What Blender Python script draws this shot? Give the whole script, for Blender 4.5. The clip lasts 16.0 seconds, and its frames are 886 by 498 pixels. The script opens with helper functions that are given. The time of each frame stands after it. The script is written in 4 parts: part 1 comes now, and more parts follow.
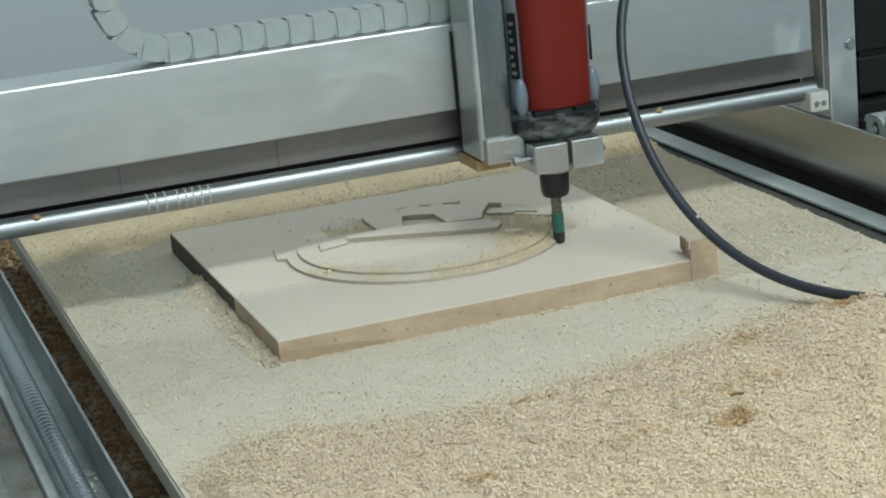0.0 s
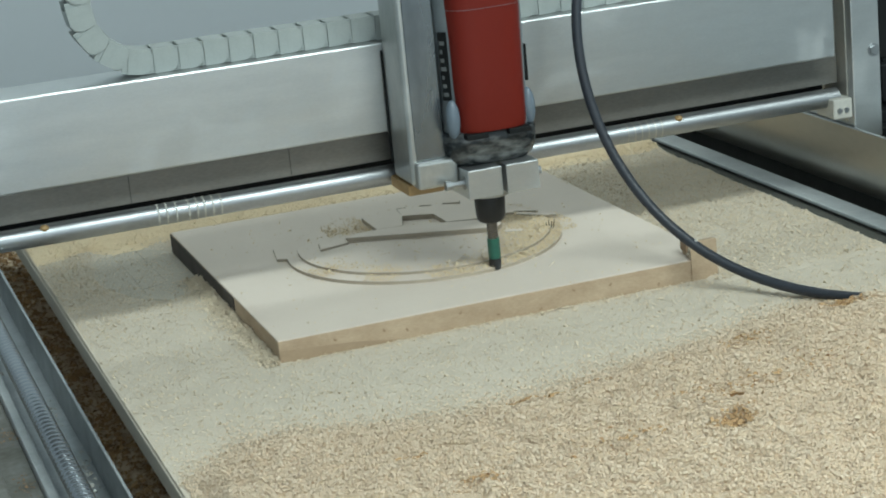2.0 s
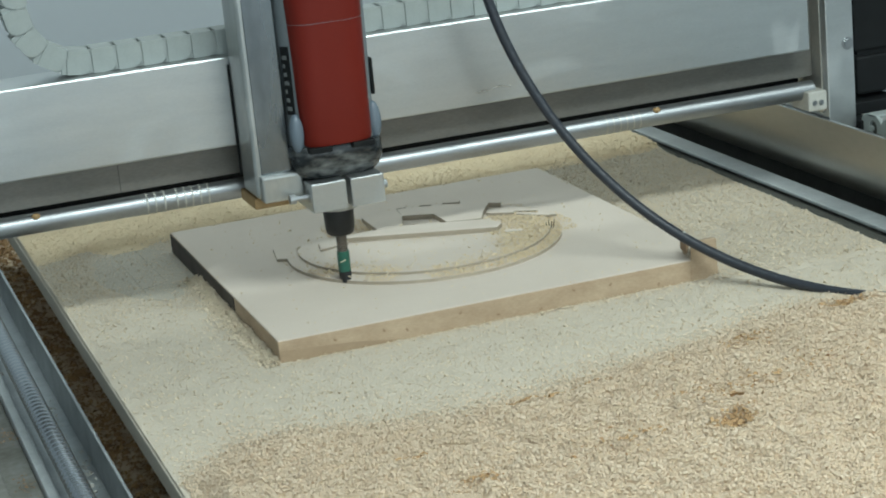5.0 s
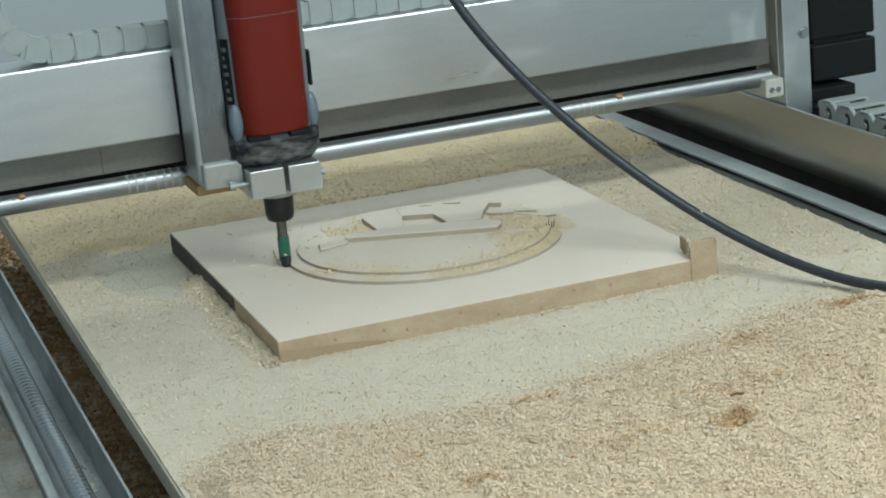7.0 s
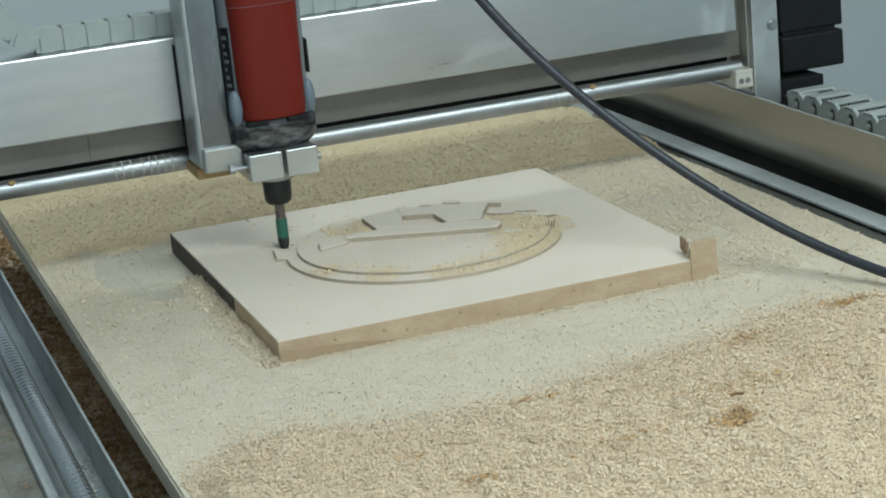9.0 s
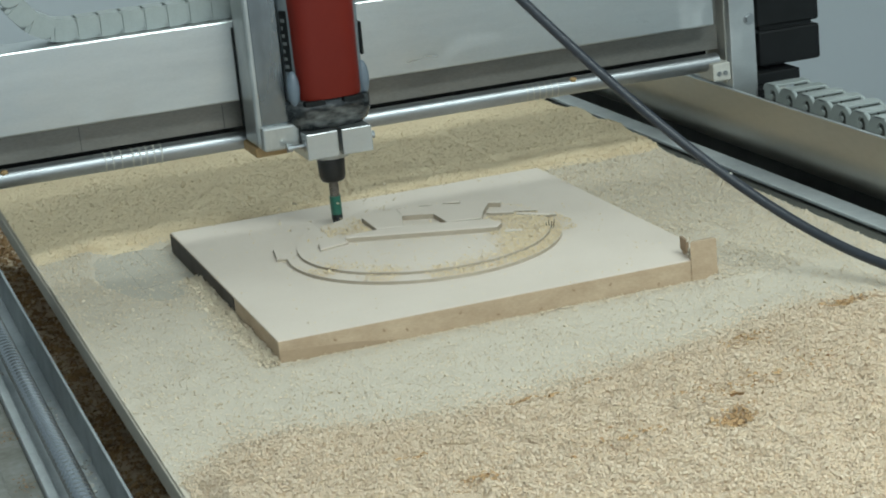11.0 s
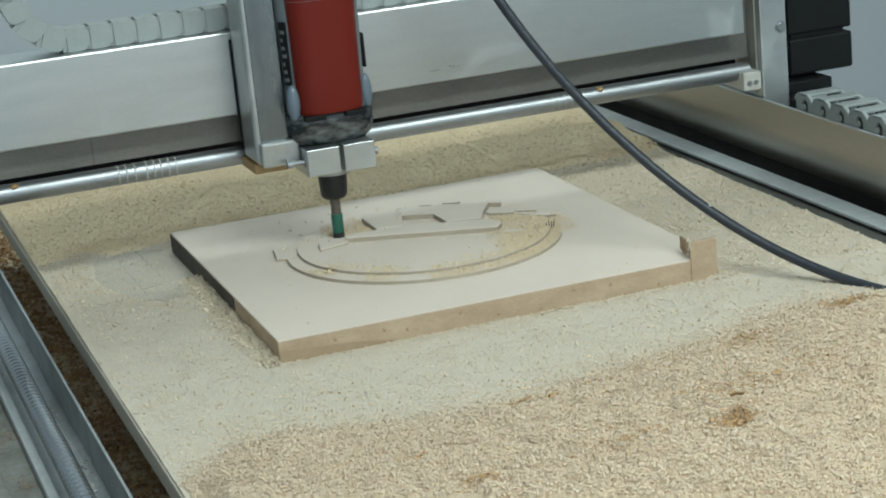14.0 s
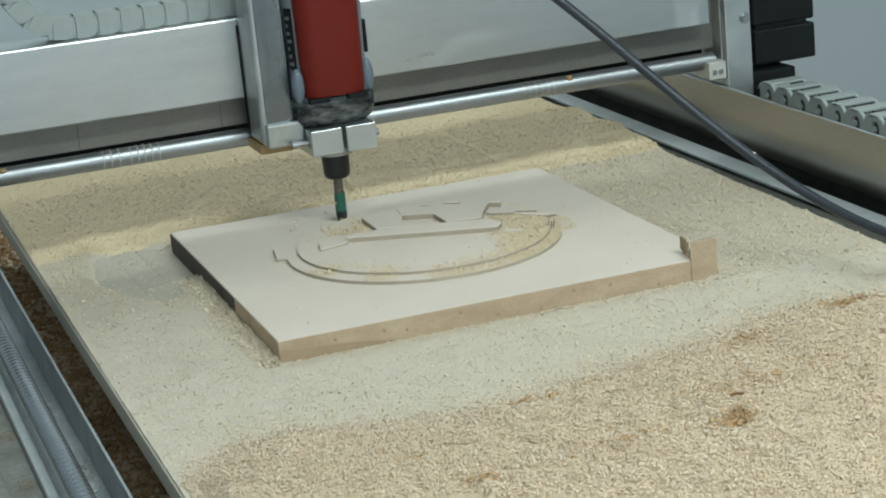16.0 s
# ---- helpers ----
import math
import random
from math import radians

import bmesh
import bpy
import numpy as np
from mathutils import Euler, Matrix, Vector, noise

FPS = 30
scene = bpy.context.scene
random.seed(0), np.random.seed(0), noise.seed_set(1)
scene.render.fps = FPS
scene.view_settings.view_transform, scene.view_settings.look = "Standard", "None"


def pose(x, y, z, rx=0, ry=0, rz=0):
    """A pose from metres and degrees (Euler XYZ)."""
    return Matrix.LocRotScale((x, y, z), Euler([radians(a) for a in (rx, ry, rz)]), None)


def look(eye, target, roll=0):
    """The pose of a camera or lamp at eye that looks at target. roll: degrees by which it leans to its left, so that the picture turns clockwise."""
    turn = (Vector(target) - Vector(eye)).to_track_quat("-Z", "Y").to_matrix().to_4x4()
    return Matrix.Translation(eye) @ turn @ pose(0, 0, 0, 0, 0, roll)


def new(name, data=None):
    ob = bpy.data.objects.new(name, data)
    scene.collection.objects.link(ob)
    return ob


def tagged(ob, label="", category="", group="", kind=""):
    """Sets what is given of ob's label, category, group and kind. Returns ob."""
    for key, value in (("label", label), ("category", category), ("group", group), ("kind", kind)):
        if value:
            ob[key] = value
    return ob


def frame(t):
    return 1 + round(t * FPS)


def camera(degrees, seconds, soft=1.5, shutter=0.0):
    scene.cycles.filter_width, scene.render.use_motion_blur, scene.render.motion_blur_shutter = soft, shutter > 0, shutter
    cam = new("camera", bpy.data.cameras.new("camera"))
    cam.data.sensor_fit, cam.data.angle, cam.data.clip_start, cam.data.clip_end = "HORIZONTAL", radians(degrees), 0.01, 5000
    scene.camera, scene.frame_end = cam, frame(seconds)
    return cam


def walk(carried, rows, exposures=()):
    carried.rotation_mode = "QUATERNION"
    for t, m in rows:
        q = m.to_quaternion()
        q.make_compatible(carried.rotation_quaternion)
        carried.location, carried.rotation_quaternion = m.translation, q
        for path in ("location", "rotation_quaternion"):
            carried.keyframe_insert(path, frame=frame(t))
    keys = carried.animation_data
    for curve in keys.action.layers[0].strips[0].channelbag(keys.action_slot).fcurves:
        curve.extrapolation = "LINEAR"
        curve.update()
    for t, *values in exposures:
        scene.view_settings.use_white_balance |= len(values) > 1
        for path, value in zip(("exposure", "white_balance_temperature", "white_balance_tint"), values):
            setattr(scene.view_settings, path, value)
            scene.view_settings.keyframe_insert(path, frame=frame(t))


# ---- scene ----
# ---------------------------------------------------------------- camera
cam = camera(24.81, 16.0, soft=1.9)
EYE = (-0.6202, -1.6666, 0.5648)
VIEW = look(EYE, (EYE[0] + 0.60116, EYE[1] + 1.83143, EYE[2] - 0.53336), -5.6315)
walk(cam, [(0.0, VIEW), (16.0, VIEW)])

# ---------------------------------------------------------------- light
world = bpy.data.worlds.new("room_air")
scene.world = world
world.use_nodes = True
world.node_tree.nodes["Background"].inputs[0].default_value = (0.5, 0.55, 0.6, 1)
world.node_tree.nodes["Background"].inputs[1].default_value = 0.25
scene.view_settings.exposure = 0.0


def ceiling_lamp(x, y, z, sx, sy, watts, colour=(0.86, 1.0, 0.99)):
    data = bpy.data.lights.new("ceiling_lamp", "AREA")
    data.shape, data.size, data.size_y, data.energy, data.color = "RECTANGLE", sx, sy, watts, colour
    ob = new("ceiling_lamp", data)
    ob.location = (x, y, z)
    return ob


ceiling_lamp(0.45, -1.5, 1.80, 1.7, 0.45, 61)
# rear fill added to brighten the back wall; no such lamp is known
ceiling_lamp(-0.2, 1.75, 1.80, 3.6, 0.7, 22)
# cool fill added behind the camera; the window it hangs in is made up
front_fill = ceiling_lamp(-0.6, -3.15, 0.75, 3.2, 1.5, 22, (0.74, 0.92, 1.0))
front_fill.name, front_fill.rotation_euler = "window_daylight", (radians(90), 0, 0)


# ---------------------------------------------------------------- materials
def srgb(r, g, b):
    f = lambda c: (c / 255 / 12.92) if c <= 10 else ((c / 255 + 0.055) / 1.055) ** 2.4
    return (f(r), f(g), f(b), 1)


def material(name, base, dark, rough=0.5, metal=0.0, scale=30.0, fine=400.0, bump=0.1, island=0.0, stretch=(1, 1, 1),
             rough_var=0.15, amount=0.6, objrand=0.0, depth=0.001, dust=0.0, mid=0.5):
    """A surface with stains at one scale, grain at another, and relief."""
    m = bpy.data.materials.new(name)
    m.use_nodes = True
    nt = m.node_tree
    n, l = nt.nodes, nt.links
    p = n["Principled BSDF"]
    tc = n.new("ShaderNodeTexCoord")
    mp = n.new("ShaderNodeMapping")
    mp.inputs["Scale"].default_value = stretch
    l.new(tc.outputs["Object"], mp.inputs["Vector"])
    big = n.new("ShaderNodeTexNoise")
    big.inputs["Scale"].default_value, big.inputs["Detail"].default_value = scale, 6
    small = n.new("ShaderNodeTexNoise")
    small.inputs["Scale"].default_value, small.inputs["Detail"].default_value = fine, 3
    for t in (big, small):
        l.new(mp.outputs[0], t.inputs["Vector"])
    add = n.new("ShaderNodeMath")
    add.operation = "MULTIPLY_ADD"
    l.new(big.outputs[0], add.inputs[0])
    add.inputs[1].default_value = 0.65
    half = n.new("ShaderNodeMath")
    half.operation = "MULTIPLY"
    l.new(small.outputs[0], half.inputs[0])
    half.inputs[1].default_value = 0.35
    l.new(half.outputs[0], add.inputs[2])
    fac = add.outputs[0]
    if island or objrand:
        g = n.new("ShaderNodeNewGeometry") if island else n.new("ShaderNodeObjectInfo")
        mx = n.new("ShaderNodeMix")
        mx.inputs[0].default_value = island or objrand
        l.new(fac, mx.inputs[2])
        l.new(g.outputs["Random Per Island" if island else "Random"], mx.inputs[3])
        fac = mx.outputs[0]
    ramp = n.new("ShaderNodeValToRGB")
    ramp.color_ramp.elements[0].position, ramp.color_ramp.elements[1].position = mid - amount / 2, mid + amount / 2
    ramp.color_ramp.elements[0].color, ramp.color_ramp.elements[1].color = dark, base
    l.new(fac, ramp.inputs[0])
    l.new(ramp.outputs[0], p.inputs["Base Color"])
    p.inputs["Metallic"].default_value = metal
    if dust:
        # streaks of settled dust dull the metal
        sm = n.new("ShaderNodeTexNoise")
        sm.inputs["Scale"].default_value, sm.inputs["Detail"].default_value, sm.inputs["Distortion"].default_value = 9, 5, 1.2
        l.new(tc.outputs["Object"], sm.inputs["Vector"])
        mr = n.new("ShaderNodeMapRange")
        mr.inputs["From Min"].default_value, mr.inputs["From Max"].default_value = 0.52, 0.72
        mr.inputs["To Min"].default_value, mr.inputs["To Max"].default_value = metal, metal * (1 - dust)
        l.new(sm.outputs[0], mr.inputs["Value"])
        l.new(mr.outputs[0], p.inputs["Metallic"])
    rr = n.new("ShaderNodeMapRange")
    rr.inputs["To Min"].default_value, rr.inputs["To Max"].default_value = rough + rough_var, max(0.02, rough - rough_var)
    l.new(big.outputs[0], rr.inputs["Value"])
    l.new(rr.outputs[0], p.inputs["Roughness"])
    if bump:
        b = n.new("ShaderNodeBump")
        b.inputs["Strength"].default_value, b.inputs["Distance"].default_value = bump, depth
        l.new(add.outputs[0], b.inputs["Height"])
        l.new(b.outputs[0], p.inputs["Normal"])
    return m


def col(r, g, b):
    return (r, g, b, 1)


M_ALU = material("brushed_aluminium", col(0.60, 0.62, 0.62), col(0.44, 0.46, 0.465), 0.34, 0.9, 8, 300, 0.05, stretch=(1, 1, 6), amount=0.5, dust=0.6)
M_ALU_DULL = material("dusty_aluminium", col(0.60, 0.59, 0.54), col(0.36, 0.35, 0.32), 0.45, 0.75, 14, 260, 0.1)
# recessed plate: dull metal darkened for the shade and dark reflection there
M_RECESS = material("shaded_dull_plate", col(0.26, 0.25, 0.23), col(0.13, 0.125, 0.11), 0.4, 0.6, 10, 200, 0.05, stretch=(1, 1, 3))
M_FACE = material("darkened_machined_face", col(0.25, 0.275, 0.29), col(0.11, 0.125, 0.14), 0.3, 0.85, 25, 150, 0.08, stretch=(1, 1, 0.35), dust=0.8)
M_CHEEK = material("dusty_machined_aluminium", col(0.55, 0.56, 0.54), col(0.33, 0.35, 0.35), 0.38, 0.85, 22, 200, 0.1, stretch=(1, 1, 0.5), dust=0.7)
M_STEEL = material("polished_steel", col(0.42, 0.44, 0.45), col(0.31, 0.32, 0.33), 0.42, 1.0, 20, 300, 0.02, rough_var=0.06)
M_SCREW = material("bright_rolled_steel", col(0.36, 0.39, 0.42), col(0.26, 0.28, 0.31), 0.17, 1.0, 20, 300, 0.02, rough_var=0.05)
M_GALV = material("galvanised_sheet", col(0.52, 0.55, 0.56), col(0.28, 0.30, 0.31), 0.36, 0.85, 25, 200, 0.08)
M_WALLSHEET = material("stainless_sheet", col(0.50, 0.48, 0.43), col(0.38, 0.36, 0.32), 0.42, 0.95, 6, 200, 0.04, stretch=(1, 0.3, 1))
M_FLANGE = material("dusty_zinc_flange", col(0.58, 0.61, 0.61), col(0.36, 0.39, 0.40), 0.5, 0.2, 30, 220, 0.1)
M_FRAME = material("dark_painted_steel", col(0.10, 0.10, 0.09), col(0.05, 0.05, 0.045), 0.5, 0.2, 20, 200, 0.1)
M_MDF = material("dusty_board", col(0.56, 0.51, 0.425), col(0.47, 0.43, 0.355), 0.9, 0, 14, 420, 1.0, depth=0.004, rough_var=0.05)
M_EDGE = material("board_edge", col(0.50, 0.46, 0.38), col(0.30, 0.27, 0.21), 0.8, 0, 30, 300, 0.3)
M_KNOT = material("dark_wood_fleck", col(0.36, 0.25, 0.16), col(0.26, 0.17, 0.10), 0.8, 0, 60, 300, 0.1)
M_FLANK = material("cut_flank_wood", col(0.45, 0.385, 0.30), col(0.33, 0.27, 0.20), 0.75, 0, 30, 400, 0.2)
M_WOOD = material("milled_panel_top", col(0.765, 0.67, 0.575), col(0.66, 0.57, 0.48), 0.75, 0, 10, 600, 0.15, rough_var=0.05)
M_SIDE = material("panel_edge_wood", col(0.52, 0.40, 0.275), col(0.36, 0.255, 0.165), 0.7, 0, 22, 300, 0.25, stretch=(1, 1, 2.2), amount=0.45)
M_BAND = material("shadow_dust_edge_wood", col(0.41, 0.30, 0.195), col(0.31, 0.22, 0.14), 0.75, 0, 22, 300, 0.25, stretch=(1, 1, 2.2), amount=0.45)
M_DARK_EDGE = material("dark_brown_edge", col(0.05, 0.038, 0.03), col(0.018, 0.015, 0.013), 0.7, 0, 25, 200, 0.2)
M_DUST = material("fine_sawdust", col(0.82, 0.69, 0.52), col(0.68, 0.54, 0.38), 0.95, 0, 40, 900, 0.8, depth=0.002, rough_var=0.03)
M_BEDDUST = material("settled_sawdust", col(0.665, 0.59, 0.48), col(0.56, 0.495, 0.40), 0.95, 0, 30, 450, 0.85, depth=0.004, rough_var=0.03)
M_HEAP = material("fresh_sawdust", col(0.82, 0.68, 0.46), col(0.68, 0.54, 0.35), 0.95, 0, 22, 450, 0.3, depth=0.002, rough_var=0.03)
M_BEDCHIP = material("pale_flakes", col(0.75, 0.645, 0.49), col(0.63, 0.525, 0.38), 0.9, 0, 45, 300, 0.2, island=0.3, amount=0.4, rough_var=0.05)
M_HEAPCHIP = material("yellowish_flakes", col(0.83, 0.69, 0.47), col(0.72, 0.58, 0.38), 0.9, 0, 45, 300, 0.2, island=0.4, amount=0.6, rough_var=0.05)
M_CHIP_DARK = material("brown_chips", col(0.56, 0.37, 0.19), col(0.38, 0.22, 0.10), 0.9, 0, 25, 700, 0.2, island=0.5, amount=0.8, rough_var=0.05)
M_RED = material("red_plastic", col(0.160, 0.0125, 0.006), col(0.125, 0.010, 0.005), 0.5, 0, 14, 500, 0.05)
M_RED.node_tree.nodes["Principled BSDF"].inputs["Specular IOR Level"].default_value = 0.25
M_GREY = material("grey_plastic", col(0.19, 0.215, 0.23), col(0.13, 0.15, 0.16), 0.45, 0, 30, 500, 0.1)
M_CLIP = material("blue_grey_plastic", col(0.15, 0.19, 0.23), col(0.11, 0.14, 0.17), 0.4, 0, 30, 500, 0.05)
M_GEAR = material("dusty_black_casting", col(0.26, 0.27, 0.26), col(0.014, 0.017, 0.019), 0.2, 0, 13, 90, 0.10, amount=0.26, mid=0.63, stretch=(0.8, 0.8, 1.8))
M_COVER_MARK = material("faded_print", col(0.15, 0.16, 0.16), col(0.09, 0.10, 0.10), 0.6, 0, 30, 400, 0.05)
M_BLACK = material("black_plastic", col(0.010, 0.011, 0.012), col(0.006, 0.007, 0.007), 0.6, 0, 30, 400, 0.08)
M_BLACK.node_tree.nodes["Principled BSDF"].inputs["Specular IOR Level"].default_value = 0.2
M_NUT = material("black_oxide_steel", col(0.03, 0.03, 0.03), col(0.015, 0.015, 0.015), 0.42, 0.3, 40, 400, 0.08)
M_BIT = material("bit_shank", col(0.20, 0.18, 0.16), col(0.1, 0.09, 0.08), 0.3, 0.8, 60, 400, 0.05)
M_GREEN = material("green_coating", col(0.02, 0.13, 0.085), col(0.015, 0.075, 0.055), 0.4, 0, 90, 400, 0.05)
M_CABLE = material("blue_black_rubber", col(0.028, 0.034, 0.046), col(0.018, 0.022, 0.029), 0.45, 0, 60, 600, 0.08)
M_CHAIN = material("pale_grey_plastic", col(0.385, 0.42, 0.405), col(0.29, 0.32, 0.31), 0.5, 0, 40, 500, 0.08)
M_FELT = material("dusty_dark_felt", col(0.105, 0.105, 0.088), col(0.045, 0.046, 0.040), 0.95, 0, 30, 500, 1.0, depth=0.004, rough_var=0.03)
M_GRIME = material("grimy_zinc", col(0.30, 0.31, 0.29), col(0.10, 0.085, 0.06), 0.5, 0.5, 18, 160, 0.1, amount=0.45)
M_CRUMB = material("warm_shavings", col(0.825, 0.70, 0.55), col(0.69, 0.56, 0.41), 0.9, 0, 30, 300, 0.2, island=0.45, amount=0.6, rough_var=0.05)
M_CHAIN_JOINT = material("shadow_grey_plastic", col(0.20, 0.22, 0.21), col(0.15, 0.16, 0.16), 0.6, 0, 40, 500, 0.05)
M_WAX = material("yellowed_slider", col(0.42, 0.28, 0.13), col(0.28, 0.17, 0.07), 0.6, 0, 60, 300, 0.2)
M_WHITE = material("pale_plastic", col(0.56, 0.55, 0.50), col(0.38, 0.37, 0.33), 0.5, 0, 60, 300, 0.1)
M_PAINT = material("blue_grey_wall_paint", col(0.64, 0.685, 0.715), col(0.61, 0.655, 0.685), 0.8, 0, 1.5, 60, 0.05)
M_CEIL = material("white_ceiling_paint", col(0.75, 0.75, 0.73), col(0.7, 0.7, 0.68), 0.8, 0, 2, 60, 0.05)
M_FLOOR = material("grey_concrete", col(0.28, 0.27, 0.26), col(0.2, 0.2, 0.19), 0.8, 0, 3, 80, 0.2)


def let_light_through(m, share):
    """Thin wood passes some of the light that falls on its far side."""
    nt = m.node_tree
    p, out = nt.nodes["Principled BSDF"], nt.nodes["Material Output"]
    tr = nt.nodes.new("ShaderNodeBsdfTranslucent")
    mx = nt.nodes.new("ShaderNodeMixShader")
    mx.inputs[0].default_value = share
    nt.links.new(p.inputs["Base Color"].links[0].from_socket, tr.inputs["Color"])
    nt.links.new(p.outputs[0], mx.inputs[1])
    nt.links.new(tr.outputs[0], mx.inputs[2])
    nt.links.new(mx.outputs[0], out.inputs["Surface"])


let_light_through(M_CRUMB, 0.22)


# ---------------------------------------------------------------- mesh helpers
def part(name, bm, mat, parent=None, label="", smooth=False):
    me = bpy.data.meshes.new(name)
    bmesh.ops.recalc_face_normals(bm, faces=bm.faces)
    if smooth:
        for f in bm.faces:
            f.smooth = True
    bm.to_mesh(me)
    bm.free()
    me.materials.append(mat)
    ob = new(name, me)
    if parent:
        ob.parent = parent
    if label:
        ob["label"] = label
    return ob


def smooth_by_angle(ob, deg=35):
    for p in ob.data.polygons:
        p.use_smooth = True
    ob.data.set_sharp_from_angle(angle=radians(deg))
    return ob


def thing(name, label, category, at=(0, 0, 0), group="", kind=""):
    ob = new(name)
    ob.empty_display_size = 0.02
    ob.location = at
    return tagged(ob, label, category, group, kind)


def box(x0, x1, y0, y1, z0, z1, bevel=0.0, bm=None, seg=2):
    bm = bm or bmesh.new()
    r = bmesh.ops.create_cube(bm, size=1, matrix=Matrix.LocRotScale(((x0 + x1) / 2, (y0 + y1) / 2, (z0 + z1) / 2), None, (x1 - x0, y1 - y0, z1 - z0)))
    if bevel:
        vs = set(r["verts"])
        es = [e for e in bm.edges if e.verts[0] in vs and e.verts[1] in vs]
        bmesh.ops.bevel(bm, geom=es, offset=bevel, segments=seg, profile=0.5, affect="EDGES")
    return bm


def rod(p0, p1, r, r1=None, seg=24, bm=None, caps=True):
    bm = bm or bmesh.new()
    a, b = Vector(p0), Vector(p1)
    m = Matrix.Translation((a + b) / 2) @ (b - a).to_track_quat("Z", "Y").to_matrix().to_4x4()
    bmesh.ops.create_cone(bm, cap_ends=caps, segments=seg, radius1=r, radius2=r if r1 is None else r1, depth=(b - a).length, matrix=m)
    return bm


def lathe(profile, seg=40, sx=1.0, sy=1.0, power=2.0):
    """A turned or squared-off body from (radius, height) pairs; power over 2 squares its section."""
    bm = bmesh.new()
    rings = []
    for r, z in profile:
        ring = []
        for i in range(seg):
            a = 2 * math.pi * i / seg
            c, s = math.cos(a), math.sin(a)
            k = (abs(c) ** power + abs(s) ** power) ** (-1 / power)
            ring.append(bm.verts.new((r * sx * c * k, r * sy * s * k, z)))
        rings.append(ring)
    for a, b in zip(rings, rings[1:]):
        for i in range(seg):
            bm.faces.new((a[i], a[(i + 1) % seg], b[(i + 1) % seg], b[i]))
    bm.faces.new(rings[0][::-1])
    bm.faces.new(rings[-1])
    return bm


def slab(points, z0, z1, bevel=0.0006, bm=None):
    """A flat plate of that outline."""
    bm = bm or bmesh.new()
    lo = [bm.verts.new((x, y, z0)) for x, y in points]
    hi = [bm.verts.new((x, y, z1)) for x, y in points]
    n = len(points)
    bm.faces.new(lo[::-1])
    bm.faces.new(hi)
    rim = []
    for i in range(n):
        bm.faces.new((lo[i], lo[(i + 1) % n], hi[(i + 1) % n], hi[i]))
        rim.append((hi[i], hi[(i + 1) % n]))
    if bevel:
        es = [bm.edges.get(p) for p in rim]
        bmesh.ops.bevel(bm, geom=es, offset=bevel, segments=1, affect="EDGES")
    return bm


# ---------------------------------------------------------------- the way of the machine
# seconds, carriage along the beam, beam along the bed
WAY = [(0.0, 0.1, 0.2), (0.5, 0.0817, 0.1824), (1.0, 0.0608, 0.1679), (1.5, 0.0378, 0.1585), (2.0, 0.0132, 0.1528), (2.5, -0.0123, 0.1504),
       (3.0, -0.0373, 0.1531), (3.5, -0.0621, 0.1602), (4.0, -0.0844, 0.1709), (4.5, -0.1050, 0.1865), (5.0, -0.1228, 0.2045), (5.5, -0.1375, 0.2252)]
WAY += [(6.0, -0.1485, 0.2485), (6.5, -0.1548, 0.2725), (7.0, -0.1575, 0.2977), (7.5, -0.1616, 0.315), (8.0, -0.162, 0.3369), (8.5, -0.1523, 0.3556),
       (9.0, -0.1402, 0.3684), (9.5, -0.1245, 0.3870), (10.0, -0.1060, 0.4030), (10.5, -0.0850, 0.4150), (11.0, -0.0650, 0.4235), (11.2, -0.0622, 0.4225),
       (11.5, -0.0621, 0.4122), (12.0, -0.0622, 0.3891), (12.5, -0.0799, 0.3742), (13.0, -0.0963, 0.3558), (13.5, -0.0993, 0.3373), (14.0, -0.0856, 0.3492),
       (14.5, -0.068, 0.3681), (15.0, -0.0568, 0.3842), (15.5, -0.0569, 0.4085), (16.0, -0.0569, 0.4342)]


# ---------------------------------------------------------------- the room
def room():
    x0, x1, y0, y1, z0, z1, t = -2.6, 2.6, -3.2, 2.4, -0.85, 1.85, 0.1
    tagged(part("floor", box(x0 - t, x1 + t, y0 - t, y1 + t, z0 - t, z0), M_FLOOR), "grey concrete workshop floor", "floor", kind="structure")
    tagged(part("ceiling", box(x0 - t, x1 + t, y0 - t, y1 + t, z1, z1 + t), M_CEIL), "white painted workshop ceiling", "ceiling", kind="structure")
    lab = "plain blue-grey painted workshop wall"
    tagged(part("wall_north", box(x0, x1, y1, y1 + t, z0, z1), M_PAINT), lab, "wall", kind="structure")
    bm = box(x0, -2.25, y0 - t, y0, z0, z1)
    box(1.05, x1, y0 - t, y0, z0, z1, 0, bm)
    box(-2.25, 1.05, y0 - t, y0, z0, -0.05, 0, bm)
    box(-2.25, 1.05, y0 - t, y0, 1.55, z1, 0, bm)
    tagged(part("wall_south", bm, M_PAINT), lab, "wall", kind="structure")
    # white frame of the made-up window that holds the fill lamp
    bm = box(-2.25, -2.20, y0 - 0.08, y0 - 0.02, -0.05, 1.55)
    box(1.0, 1.05, y0 - 0.08, y0 - 0.02, -0.05, 1.55, 0, bm)
    box(-2.2, 1.0, y0 - 0.08, y0 - 0.02, -0.05, 0.0, 0, bm)
    box(-2.2, 1.0, y0 - 0.08, y0 - 0.02, 1.5, 1.55, 0, bm)
    tagged(part("window_1", bm, M_CEIL), "unseen white frame added round the fill lamp", "window", kind="structure")
    tagged(part("wall_west", box(x0 - t, x0, y0 - t, y1 + t, z0, z1), M_PAINT), lab, "wall", kind="structure")
    tagged(part("wall_east", box(x1, x1 + t, y0 - t, y1 + t, z0, z1), M_PAINT), lab, "wall", kind="structure")


room()

BED_X0, BED_X1, BED_Y0, BED_Y1 = -0.3822, 0.378, -0.95, 0.95
